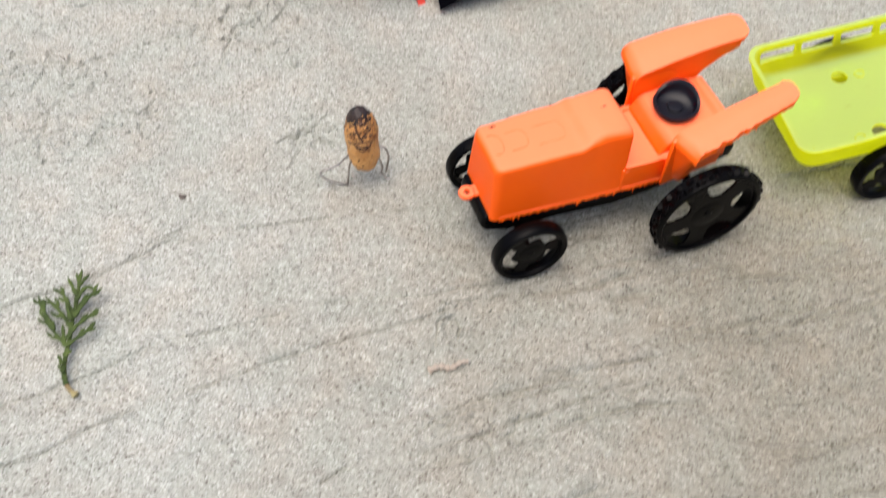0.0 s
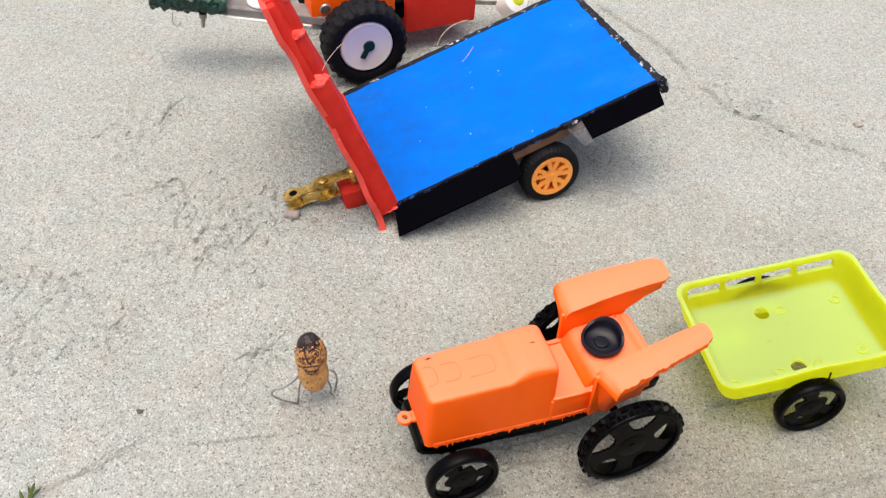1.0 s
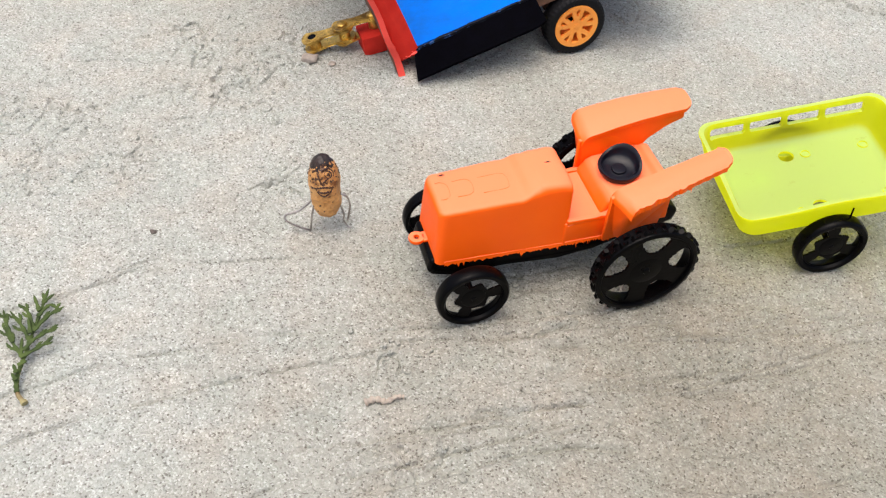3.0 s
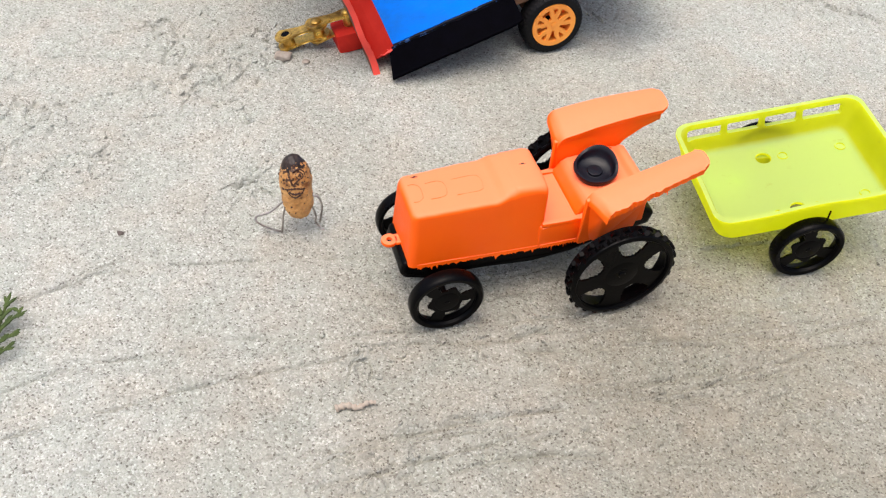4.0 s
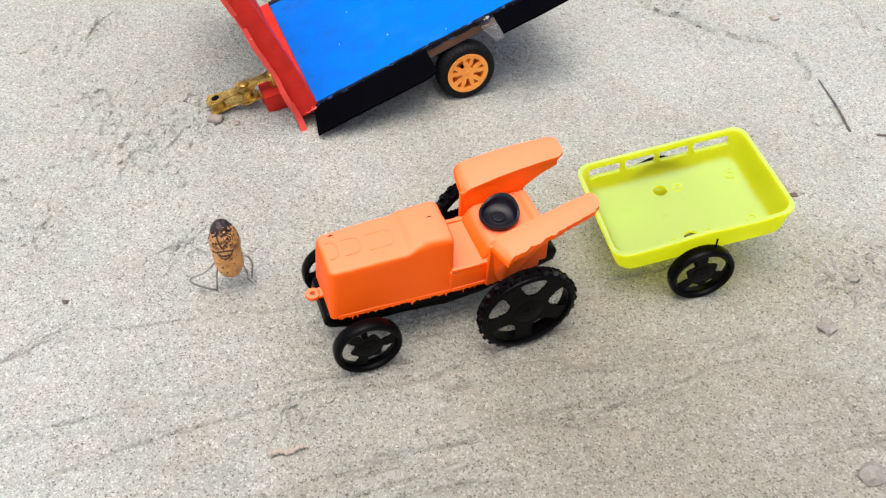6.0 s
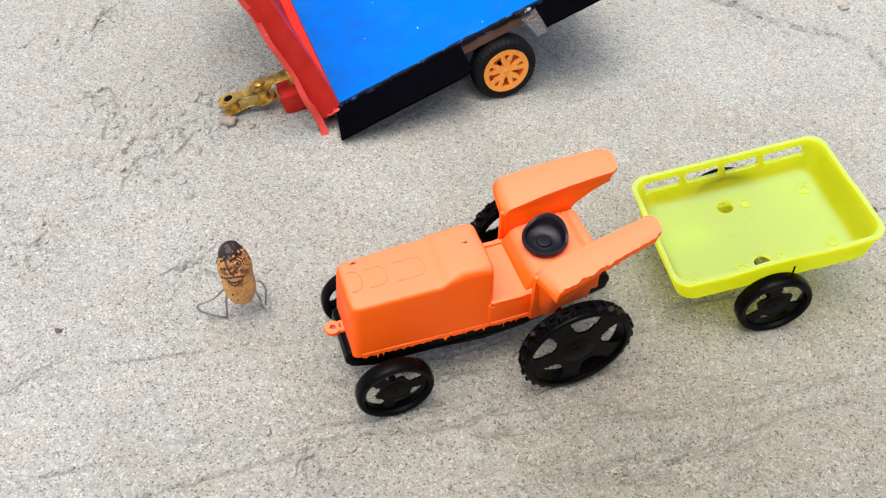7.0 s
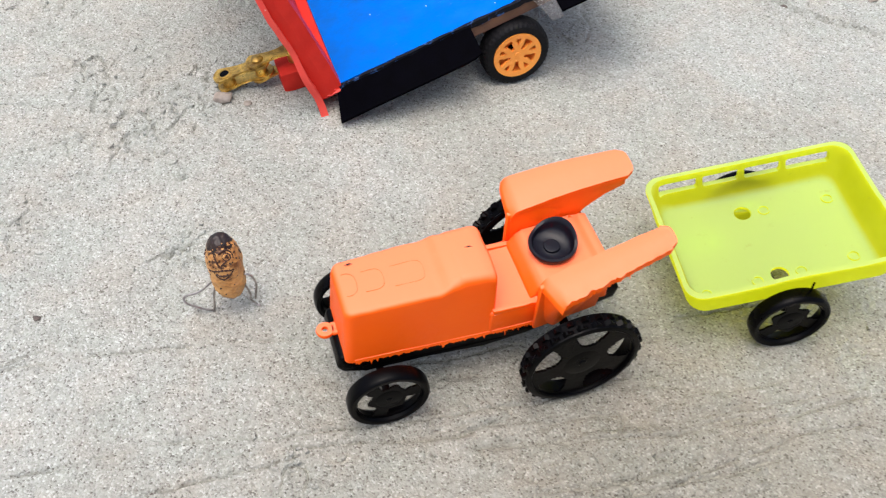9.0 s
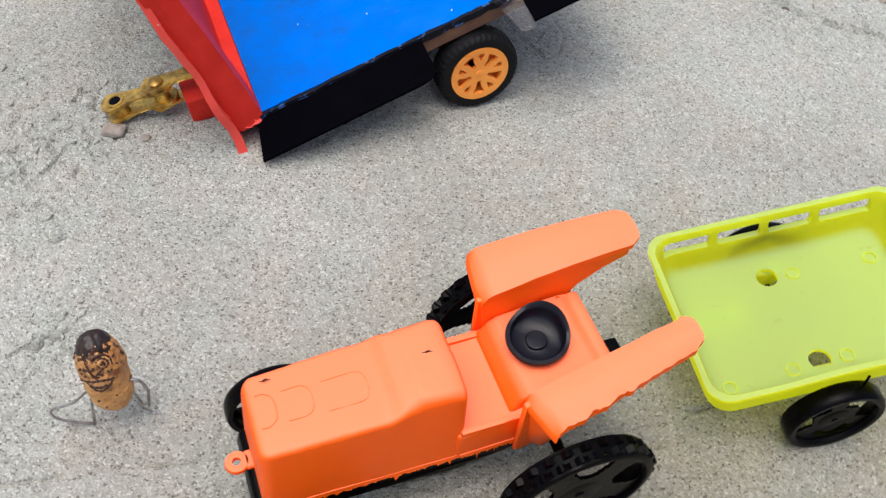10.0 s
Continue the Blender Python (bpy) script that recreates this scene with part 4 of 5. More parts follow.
    lugged_wheel(t, "wheel", (ax + 0.0008, W - 0.0006, 0.0118), 0.0116, 0.0046, 3, 0, 1, 10)
    bm = bmesh.new()
    box(bm, 0.0110, 0.0210, W / 2 + 0.0010, W / 2 + 0.0060, 0.0092, 0.0106, 0.0006, 2)
    box(bm, 0.0180, 0.0210, W / 2 + 0.0010, W / 2 + 0.0060, 0.0092, 0.0143, 0.0006, 2)
    turn_ring(bm, [(0.0010, -0.0008), (0.0026, -0.0008), (0.0026, 0.0008), (0.0010, 0.0008)], 20, Matrix.Translation((0.0100, W / 2 + 0.0035, 0.0099)))
    part("tow_eye", bm, TUB, t)
    return t


make_tub_trailer()


# ---------------------------------------------------------------- blue handmade trailer
def spoked_wheel(parent, at, radius, width, out):
    w = new("wheel")
    w.parent, w.empty_display_size = parent, 0.005
    m = Matrix.Translation(at) @ pose(0, 0, 0, 90, 0, 0) @ Matrix.Diagonal((1, 1, -out, 1))
    R, h = radius, width / 2
    bm = bmesh.new()
    treaded_tyre(bm, [(0.68 * R, h * 0.8, 0), (0.74 * R, h, 0), (0.90 * R, h, 0), (0.96 * R, 0.82 * h, 0.6), (0.985 * R, 0.4 * h, 1), (0.985 * R, -0.5 * h, 1), (0.96 * R, -0.95 * h, 0.6), (0.80 * R, -h, 0), (0.68 * R, -0.7 * h, 0)], 44, 0.02 * R, 0.2, m)
    part("tyre", bm, RUBBER, w, "black rubber tyre sprinkled with sand")
    bm = bmesh.new()

    def hole(r, a):
        step = 2 * math.pi / 5
        d = (a + step / 2) % step - step / 2
        v = r / R
        between = abs(step / 2 - abs(d)) * v < 0.03 + 0.10 * (v - 0.2) / 0.36 and 0.24 < v < 0.58
        fork = abs(d) * v < 0.09 * (v - 0.33) / 0.23 and 0.37 < v < 0.58
        return between or fork

    holed_disc(bm, [R * q for q in (0.03, 0.14, 0.22, 0.27, 0.32, 0.36, 0.40, 0.44, 0.48, 0.52, 0.56, 0.60, 0.66, 0.71)], 100, 0.16 * width, hole, None, lambda r: 0.10 * width * (r / R))
    put_in(bm, list(bm.verts), m @ Matrix.Translation((0, 0, 0.74 * h)))
    turn_ring(bm, [(0.60 * R, 0.75 * h), (0.71 * R, 0.92 * h), (0.72 * R, 0.5 * h), (0.66 * R, -0.5 * h), (0.60 * R, -0.5 * h)], 64, m)
    lathe(bm, [(0, 1.0 * h), (0.08 * R, 0.98 * h), (0.10 * R, 0.8 * h)], 24, m)
    part("rim", bm, RIM, w, "orange plastic rim with split spokes")
    bm = bmesh.new()
    lathe(bm, [(0, -0.3 * h), (0.64 * R, -0.3 * h), (0.64 * R, -0.5 * h), (0, -0.5 * h)], 40, m)
    part("backing", bm, RIM, w)
    return w


def link_plate(bm, p, q, r, waist, thick, m=Matrix()):
    """A figure-eight chain plate from p to q (in x, y), with a hole at each end."""
    p, q = Vector(p), Vector(q)
    d = q - p
    L = d.length
    a = math.atan2(d.y, d.x)
    loop = []
    n = 10
    for k in range(n + 1):
        b = radians(118 + 124 * k / n)
        loop.append((r * math.cos(b), r * math.sin(b)))
    loop += [(L / 2 - 0.0012, -waist), (L / 2 + 0.0012, -waist)]
    for k in range(n + 1):
        b = radians(-62 + 124 * k / n)
        loop.append((L + r * math.cos(b), r * math.sin(b)))
    loop += [(L / 2 + 0.0012, waist), (L / 2 - 0.0012, waist)]
    top = [bm.verts.new((x, y, thick / 2)) for x, y in loop]
    low = [bm.verts.new((x, y, -thick / 2)) for x, y in loop]
    bm.faces.new(top)
    bm.faces.new(low[::-1])
    for i in range(len(loop)):
        j = (i + 1) % len(loop)
        bm.faces.new((top[j], top[i], low[i], low[j]))
    made = top + low
    edges = [e for v in made for e in v.link_edges]
    out = bmesh.ops.bevel(bm, geom=list(set(edges)), offset=0.00018, segments=1, affect="EDGES", clamp_overlap=True)
    made = list({v for f in out["faces"] for v in f.verts})
    put_in(bm, made, m @ Matrix.Translation((p.x, p.y, 0)) @ Matrix.Rotation(a, 4, "Z"))


def make_flatbed():
    """Local axes: x to the rear along the deck, y across, z square to the deck; the nose rests on the sand."""
    yaw, pitch = 0.377, 0.340
    X = Vector((math.cos(yaw) * math.cos(pitch), math.sin(yaw) * math.cos(pitch), math.sin(pitch)))
    Y = Vector((-math.sin(yaw), math.cos(yaw), 0))
    Z = X.cross(Y)
    roll = radians(2.8)
    Y, Z = Y * math.cos(roll) - Z * math.sin(roll), Z * math.cos(roll) + Y * math.sin(roll)
    m = Matrix((X, Y, Z)).transposed().to_4x4()
    m.translation = Vector((0.0173, 0.2957, 0.0093))
    t = thing("flatbed_trailer", m, "handmade blue flatbed toy trailer with a red headboard, nose down", "toy trailer")
    L, W = 0.1177, 0.0868
    rnd = random.Random(11)
    bm = bmesh.new()
    box(bm, 0.0, L, -0.0004, W, -0.0058, -0.0004, 0.0003, 1)
    part("deck_board", bm, CARD, t, "brown cardboard deck edge")
    # blue sheet with a slightly uneven edge
    bm = bmesh.new()
    n = 40
    rim = []
    for k in range(n):
        rim.append((L * k / n, 0.0006 + 0.0004 * rnd.random()))
    for k in range(n):
        rim.append((L - 0.0008 - 0.0004 * rnd.random(), W * k / n))
    for k in range(n):
        rim.append((L - L * k / n, W - 0.0008 - 0.0004 * rnd.random()))
    for k in range(n // 2):
        rim.append((0.0, W - W * 2 * k / n))
    top = [bm.verts.new((x, y, 0.0004)) for x, y in rim]
    low = [bm.verts.new((x, y, -0.0004)) for x, y in rim]
    bm.faces.new(top)
    for i in range(len(rim)):
        j = (i + 1) % len(rim)
        bm.faces.new((top[j], top[i], low[i], low[j]))
    part("deck_sheet", bm, BLUE, t, "glossy bright blue deck sheet with pale flecks", 60)
    for x, y, a, l in ((0.052, 0.049, 30, 0.0006), (0.040, 0.020, 80, 0.0008), (0.066, 0.052, 70, 0.0006), (0.062, 0.0045, 10, 0.0005), (0.030, 0.050, 40, 0.0005), (0.055, 0.060, 15, 0.0004), (0.020, 0.030, 60, 0.0005)):
        bm = bmesh.new()
        box(bm, -0.5 * l, 0.5 * l, -0.00012, 0.00012, 0.0003, 0.00046, 0.00004, 1, pose(x, y, 0, 0, 0, a), lambda c: (c.x, c.y + 0.25 * c.x, c.z))
        part("paint_fleck", bm, WHITE, t)
    # worn taped edges
    for name, x0, x1, y0, y1 in (("edge_tape", -0.001, L, -0.0009, 0.0004), ("edge_tape", 0.0, L, W - 0.0016, W + 0.0012), ("edge_tape", L - 0.0018, L + 0.0012, -0.0009, W + 0.0012)):
        bm = bmesh.new()
        count = 46
        lengthwise = x1 - x0 > y1 - y0
        rows = []
        for k in range(count + 1):
            u = k / count
            j0, j1 = 0.0003 * rnd.uniform(-1, 1), 0.0004 * rnd.uniform(-1, 1)
            lift = 0.0005 + 0.0003 * rnd.random()
            low = -0.0012 - 0.0006 * rnd.random() if 0.40 < u < 0.70 else -0.0042
            if lengthwise:
                x = x0 + (x1 - x0) * u
                row = [(x, y0 + j0, low), (x, y0 + j0, lift), (x, y1 + j1, lift - 0.0001), (x, y1 + j1, -0.0003 if low < -0.003 else 0.0)]
            else:
                y = y0 + (y1 - y0) * u
                row = [(x1 + j0, y, low - 0.002), (x1 + j0, y, lift), (x0 + j1, y, lift - 0.0001), (x0 + j1, y, -0.0003)]
            rows.append([bm.verts.new(p) for p in row])
        for a, b in zip(rows, rows[1:]):
            for k in range(4):
                bm.faces.new((a[k], a[(k + 1) % 4], b[(k + 1) % 4], b[k]))
        bm.faces.new(rows[0])
        bm.faces.new(rows[-1][::-1])
        part(name, bm, TAPE_NEAR if y1 < 0.01 else TAPE_EDGE, t, "ragged black tape edge with silver wear", 30)
    # side flaps of black tape that slant outwards from the deck
    for x0, x1, y, out, drop, near in ((-0.0020, 0.0500, -0.0006, 0.0112, 0.0052, 1), (0.0815, 0.1156, -0.0006, 0.0084, 0.0046, 1), (0.0, 0.0500, W + 0.0006, 0.0100, 0.0060, -1), (0.0815, 0.1178, W + 0.0006, 0.0090, 0.0060, -1)):
        bm = bmesh.new()
        count = 18
        rows = []
        for k in range(count + 1):
            u = k / count
            x = x0 + (x1 - x0) * u
            sag = 0.0004 * math.sin(7 * u + x0 * 90) + 0.0002 * rnd.uniform(-1, 1)
            end = -0.0034 * (1 - u) if x0 < 0.01 else -0.0020 * u
            lower = (x + end, y - near * (out + sag), -drop + sag)
            if x0 < 0.01 and u > 0.9:
                lower = (x + end, y - near * (out * (1 - (u - 0.9) * 2.0)), -drop * 1.1)
            rows.append([bm.verts.new(p) for p in ((x, y, -0.0002), (x, y + near * 0.0004, -0.0014), (lower[0], lower[1] + near * 0.0004, lower[2] - 0.0012), lower)])
        for a, b in zip(rows, rows[1:]):
            for k in range(4):
                bm.faces.new((a[k], a[(k + 1) % 4], b[(k + 1) % 4], b[k]))
        bm.faces.new(rows[0][::-1])
        bm.faces.new(rows[-1])
        part("side_flap", bm, TAPE_BLACK, t, "black taped side flap", 30)
    bm = bmesh.new()
    box(bm, 0.0742, 0.0815, -0.0102, -0.0008, -0.0062, -0.0058, 0.0001, 1, None, lambda c: (c.x + (0.003 if c.y < -0.005 and c.x < 0.078 else 0), c.y, -0.0012 + 0.5 * c.y + (0.0004 if c.z > -0.006 else 0)))
    part("tape_patch", bm, TAPE_CLEAR, t, "crumpled clear tape")
    for x, y, z, size, seed in ((L + 0.0004, -0.0014, -0.0022, (0.0016, 0.0016, 0.0038), 61), (L + 0.0008, W * 0.985, -0.0010, (0.0018, 0.0024, 0.0026), 62), (0.0765, -0.0012, 0.0004, (0.0032, 0.0012, 0.0008), 63)):
        bm = stone_bm(size, seed, 1.0, 3)
        for v in bm.verts:
            v.co += 0.0006 * noise.noise_vector(v.co * 900)
            v.co += Vector((x, y, z))
        part("crumpled_tape", bm, TAPE_EDGE, t, "crumpled black and silver tape", 25)
    # headboard: a front sheet, a box behind it and upright rolls of card, all leaning outward
    def tip_outward(bm):
        for v in bm.verts:
            v.co.x = 0.82 * v.co.x + 0.0002 - 0.05 * max(0.0, v.co.z)

    bm = bmesh.new()
    rows = []
    steps = 24
    for k in range(steps + 1):
        h = -0.0072 + 0.1070 * k / steps
        wob = 0.0006 * math.sin(k * 1.1) + 0.0005 * rnd.uniform(-1, 1)
        out = -0.0108 - 0.0002 * k / steps + wob * 0.5
        lean = 0.0 if k > 7 else -0.0026 * ((7 - k) / 7) ** 1.4
        rows.append([bm.verts.new(p) for p in ((out - 0.0010 + lean, -0.0018 + wob + 0.7 * lean, h), (out + 0.0014 + 0.6 * lean, -0.0022 + wob + 0.5 * lean, h), (out + 0.0010 + lean, W + 0.002, h), (out - 0.0008 + lean, W + 0.002, h))])
    for a, b in zip(rows, rows[1:]):
        for k in range(4):
            # unseen outer side made brown card to keep red bounce off the sand
            bm.faces.new((a[k], a[(k + 1) % 4], b[(k + 1) % 4], b[k])).material_index = 1 if k == 3 else 0
    bm.faces.new(rows[0][::-1])
    bm.faces.new(rows[-1])
    tip_outward(bm)
    part("front_sheet", bm, [RED_EDGE, CARD], t, "red painted sheet with a torn pale edge", 30)
    bm = bmesh.new()
    box(bm, -0.0106, -0.0052, 0.0024, W, -0.0020, 0.1000, 0.0012, 2)
    box(bm, -0.0106, -0.0004, 0.0004, W, -0.0030, 0.0014, 0.0006, 2)
    box(bm, -0.0112, -0.0062, -0.0006, 0.0050, -0.0020, 0.0990, 0.0010, 2)
    tip_outward(bm)
    part("headboard_core", bm, RED, t, "red painted card headboard")
    for x, y, r, h0, h1 in ((-0.0056, 0.0058, 0.0046, 0.0300, 0.0840), (-0.0052, 0.0078, 0.0046, 0.0500, 0.1010), (-0.0034, 0.0072, 0.0032, 0.0225, 0.0975)):
        bm = bmesh.new()
        pts = [(x + 0.0003 * math.sin(9 * k), y, h0 + (h1 - h0) * k / 8) for k in range(9)]
        made = tube(bm, pts, [r * (0.9 if k in (0, 8) else 1.0 + 0.05 * rnd.uniform(-1, 1)) for k in range(9)], 16)
        tip_outward(bm)
        part("card_roll", bm, RED, t, "upright roll of red painted card")
        if h1 < 0.098:
            bm = stone_bm((r * 1.10, r * 1.05, 0.0022), x * 1e4, 1.0, 3)
            for v in bm.verts:
                v.co += 0.0009 * noise.noise_vector(v.co * 600) + Vector((x, y, h1 - 0.0002))
            tip_outward(bm)
            part("torn_end", bm, RED_EDGE, t, "torn paler end of the roll", 25)
    # flat near edge of the headboard, a little bent
    bm = bmesh.new()
    strip = []
    for k in range(25):
        u = k / 24
        h = -0.0008 + 0.0668 * u
        bend = 0.0005 * math.sin(5 * u) + 0.0004 * noise.noise(Vector((u * 9, 2, 0)))
        strip.append([bm.verts.new(p) for p in ((-0.0104 + bend, -0.0010 + bend, h), (-0.0060 + bend, -0.0018 + bend, h), (-0.0002 - 0.0008 * u + bend * 0.5, -0.0006 + bend, h), (0.0 - 0.0008 * u + bend * 0.5, 0.0060, h), (-0.0102 + bend, 0.0060, h))])
    for a, b in zip(strip, strip[1:]):
        for k in range(5):
            bm.faces.new((a[k], a[(k + 1) % 5], b[(k + 1) % 5], b[k]))
    bm.faces.new(strip[0][::-1])
    bm.faces.new(strip[-1])
    tip_outward(bm)
    part("near_edge_strip", bm, RED, t, "flat red painted edge of the headboard", 25)
    for x, y, z, size, seed in ((-0.0058, 0.0010, 0.0660, (0.0046, 0.0034, 0.0022), 71), (-0.0050, -0.0006, -0.0004, (0.0042, 0.0012, 0.0010), 72), (-0.0110, -0.0014, 0.0040, (0.0010, 0.0010, 0.0050), 73)):
        bm = stone_bm(size, seed, 1.0, 3)
        for v in bm.verts:
            v.co += 0.0007 * noise.noise_vector(v.co * 600) + Vector((x, y, z))
        tip_outward(bm)
        part("torn_end", bm, RED_EDGE, t, "torn paler card", 25)
    # axle and wheels
    ax, az = 0.0622, -0.0188
    bm = bmesh.new()
    tube(bm, [(ax, 0.0, az), (ax, W, az + 0.0042)], 0.0016, 12)
    part("axle", bm, BLACK, t)
    bm = bmesh.new()
    box(bm, ax - 0.006, ax + 0.006, 0.010, W - 0.010, az - 0.002, -0.0030, 0.001, 2)
    part("axle_block", bm, CARD, t)
    spoked_wheel(t, (ax + 0.0005, -0.0002, az - 0.0004), 0.0130, 0.0074, -1)
    spoked_wheel(t, (ax, W - 0.0008, az + 0.0042), 0.0130, 0.0074, 1)
    return t, m


flatbed, FLATBED_POSE = make_flatbed()


def make_hitch():
    """Red block and gold chain links that hang from the flatbed's nose; parts of the flatbed."""
    inv = FLATBED_POSE.inverted()
    bm = bmesh.new()
    box(bm, -0.0075, 0.0110, -0.0058, 0.0050, -0.0042, 0.0042, 0.0007, 2, inv @ pose(-0.0002, 0.3086, 0.0048, 0, -8, 24))
    part("tow_block", bm, RED, flatbed, "red painted tow block")
    m = inv @ pose(-0.0250, 0.3005, 0.0050, 0, -16, 16)
    for z in (0.0018, -0.0026):
        bm = bmesh.new()
        link_plate(bm, (0, 0), (0.0127, 0), 0.0044, 0.0021, 0.0010, m @ Matrix.Translation((0, 0, z)))
        part("inner_plate", bm, GOLD, flatbed, "gold painted chain plate")
    m2 = m @ Matrix.Translation((0.0127, 0, 0)) @ pose(0, 0, 0, 0, 5, 8)
    for z in (0.0030, -0.0038):
        bm = bmesh.new()
        link_plate(bm, (0, 0), (0.0127, 0), 0.0043, 0.0020, 0.0010, m2 @ Matrix.Translation((0, 0, z)))
        part("outer_plate", bm, GOLD, flatbed, "gold painted chain plate")
    bm = bmesh.new()
    turn_ring(bm, [(0.0018, -0.0034), (0.0026, -0.0034), (0.0026, 0.00255), (0.0018, 0.00255)], 24, m)
    part("bushing", bm, GOLD, flatbed)
    # solid black disc in place of the shade inside the link's hole
    bm = bmesh.new()
    lathe(bm, [(0, 0.00238), (0.0017, 0.00238), (0.0017, 0.0010), (0, 0.0010)], 20, m)
    part("bore_shade_disc", bm, BLACK, flatbed, "black disc standing for the shaded hole of the chain link")
    for k, mm in enumerate((m2, m2 @ Matrix.Translation((0.0127, 0, 0)))):
        bm = bmesh.new()
        lathe(bm, [(0, 0.0046), (0.0013, 0.0046), (0.0021, 0.0041), (0.0023, 0.0034), (0.0023, -0.0046), (0, -0.0046)], 24, mm)
        part("rivet", bm, GOLD, flatbed, "domed gold rivet")


make_hitch()
for name, pts in (("thread", [(-0.0080, 0.0010, 0.0655), (-0.0030, 0.0040, 0.0690), (0.0030, 0.0075, 0.0705), (0.0060, 0.0100, 0.0700)]),
                  ("thread", [(0.0548, 0.0696, 0.0006), (0.0585, 0.0716, 0.0011), (0.0621, 0.0748, 0.0012), (0.0634, 0.0768, 0.0007)])):
    strand = bmesh.new()
    tube(strand, smooth_path(pts, 8), 0.00010, 5)
    part(name, strand, THREAD, flatbed, "fine pale plastic thread")


# ---------------------------------------------------------------- handmade red vehicle behind
def make_red_vehicle():
    """Local axes: x towards its rear, y away, z up; its nose reaches past the flatbed's headboard."""
    t = thing("toy_vehicle", pose(-0.0060, 0.3990, 0, 0, 0, 21), "handmade red and orange toy vehicle with a chunky black wheel", "toy vehicle")
    w = new("wheel")
    w.parent = t
    R, h = 0.0205, 0.0075
    m = Matrix.Translation((0.0004, 0.0024, 0.0203)) @ pose(0, 0, 0, 90, 0, 0)
    bm = bmesh.new()
    treaded_tyre(bm, [(0.66 * R, 0.9 * h, 0), (0.72 * R, h, 0), (0.88 * R, h, 0), (0.93 * R, 0.86 * h, 0.7), (0.955 * R, 0.7 * h, 1), (0.965 * R, 0.1 * h, 1), (0.965 * R, 0.03 * h, 0), (0.965 * R, -0.03 * h, 0),
                      (0.965 * R, -0.1 * h, 1), (0.955 * R, -0.7 * h, 1), (0.93 * R, -0.86 * h, 0.7), (0.88 * R, -h, 0), (0.66 * R, -h, 0)], 24, 0.04 * R, 0.25, m)
    part("tyre", bm, RUBBER, w, "chunky black rubber tyre with block tread")
    bm = bmesh.new()
    lathe(bm, [(0, 0.86 * h), (0.50 * R, 0.82 * h), (0.58 * R, 0.88 * h), (0.62 * R, 0.80 * h), (0.63 * R, 0.4 * h), (0.66 * R, -0.5 * h), (0, -0.5 * h)], 56, m)
    part("hub_cap", bm, WHITE, w, "white painted hub cap")
    bm = bmesh.new()
    lathe(bm, [(0, 0.0007), (0.0026, 0.0007), (0.0029, 0.0), (0, 0.0)], 24, m @ Matrix.Translation((0.0010, 0.0006, 0.86 * h)))
    box(bm, -0.0014, 0.0014, -0.0062, 0.0, -0.0003, 0.0006, 0.0003, 1, m @ Matrix.Translation((0.0006, 0.0, 0.86 * h)) @ pose(0, 0, 0, 0, 0, -28))
    part("hub_mark", bm, GREEN, w, "dark green paint mark")
    bm = bmesh.new()
    box(bm, 0.0290, 0.0680, 0.0160, 0.0560, 0.0115, 0.0300, 0.0010, 2, pose(0, 0, 0, 0, 0, 6))
    part("rear_box", bm, RED, t, "red painted box")
    bm = bmesh.new()
    tube(bm, smooth_path([(0.0620, 0.0222, 0.0125), (0.0560, 0.0195, 0.0135), (0.0500, 0.0180, 0.0120), (0.0450, 0.0165, 0.0080), (0.0430, 0.0155, 0.0040)], 8), 0.0002, 5)
    part("thread", bm, THREAD, t, "pale curled thread")
    bm = bmesh.new()
    box(bm, -0.0216, 0.0200, 0.0145, 0.0300, 0.0245, 0.0420, 0.0012, 2)
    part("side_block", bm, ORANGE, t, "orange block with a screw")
    bm = bmesh.new()
    lathe(bm, [(0, 0.0010), (0.0022, 0.0008), (0.0028, 0.0), (0, 0.0)], 20, Matrix.Translation((-0.0148, 0.0145, 0.0325)) @ pose(0, 0, 0, 90, 0, 0))
    part("screw", bm, WIRE, t, "bright screw head")
    bm = bmesh.new()
    lathe(bm, [(0, 0.0060), (0.0050, 0.0058), (0.0074, 0.0046), (0.0080, 0.0020), (0.0080, -0.0040), (0, -0.0040)], 32, Matrix.Translation((0.0908, 0.0335, 0.0140)) @ pose(0, 0, 0, 50, 0, 20))
    part("white_cap", bm, WHITE, t, "pale round cap at the rear")
    bm = bmesh.new()
    lathe(bm, [(0, 0.0072), (0.0030, 0.0070), (0.0040, 0.0060), (0, 0.0060)], 24, Matrix.Translation((0.0908, 0.0335, 0.0140)) @ pose(0, 0, 0, 50, 0, 20))
    part("yellow_plug", bm, TUB, t, "small yellow plug")
    bm = bmesh.new()
    tube(bm, [(0.0600, 0.0420, 0.0140), (0.0908, 0.0335, 0.0135)], 0.0020, 10)
    part("rear_spindle", bm, WIRE, t)
    fr = Matrix.Translation((-0.0220, 0.0140, 0.0245)) @ pose(0, 0, 0, 0, 6, -15.5)
    bm = bmesh.new()
    box(bm, -0.0440, 0.0300, 0.0008, 0.0130, 0.0006, 0.0050, 0.0006, 1, fr)
    part("frame_plank", bm, PLANK, t, "grey wooden frame plank")
    bm = bmesh.new()
    lathe(bm, [(0, 0.0016), (0.0048, 0.0014), (0.0056, 0.0020), (0.0060, 0.0008), (0.0056, 0.0), (0, 0.0)], 36, fr @ Matrix.Translation((-0.0250, 0.0072, 0.0052)))
    part("round_cap", bm, [WHITE], t, "pale round cap")
    bm = bmesh.new()
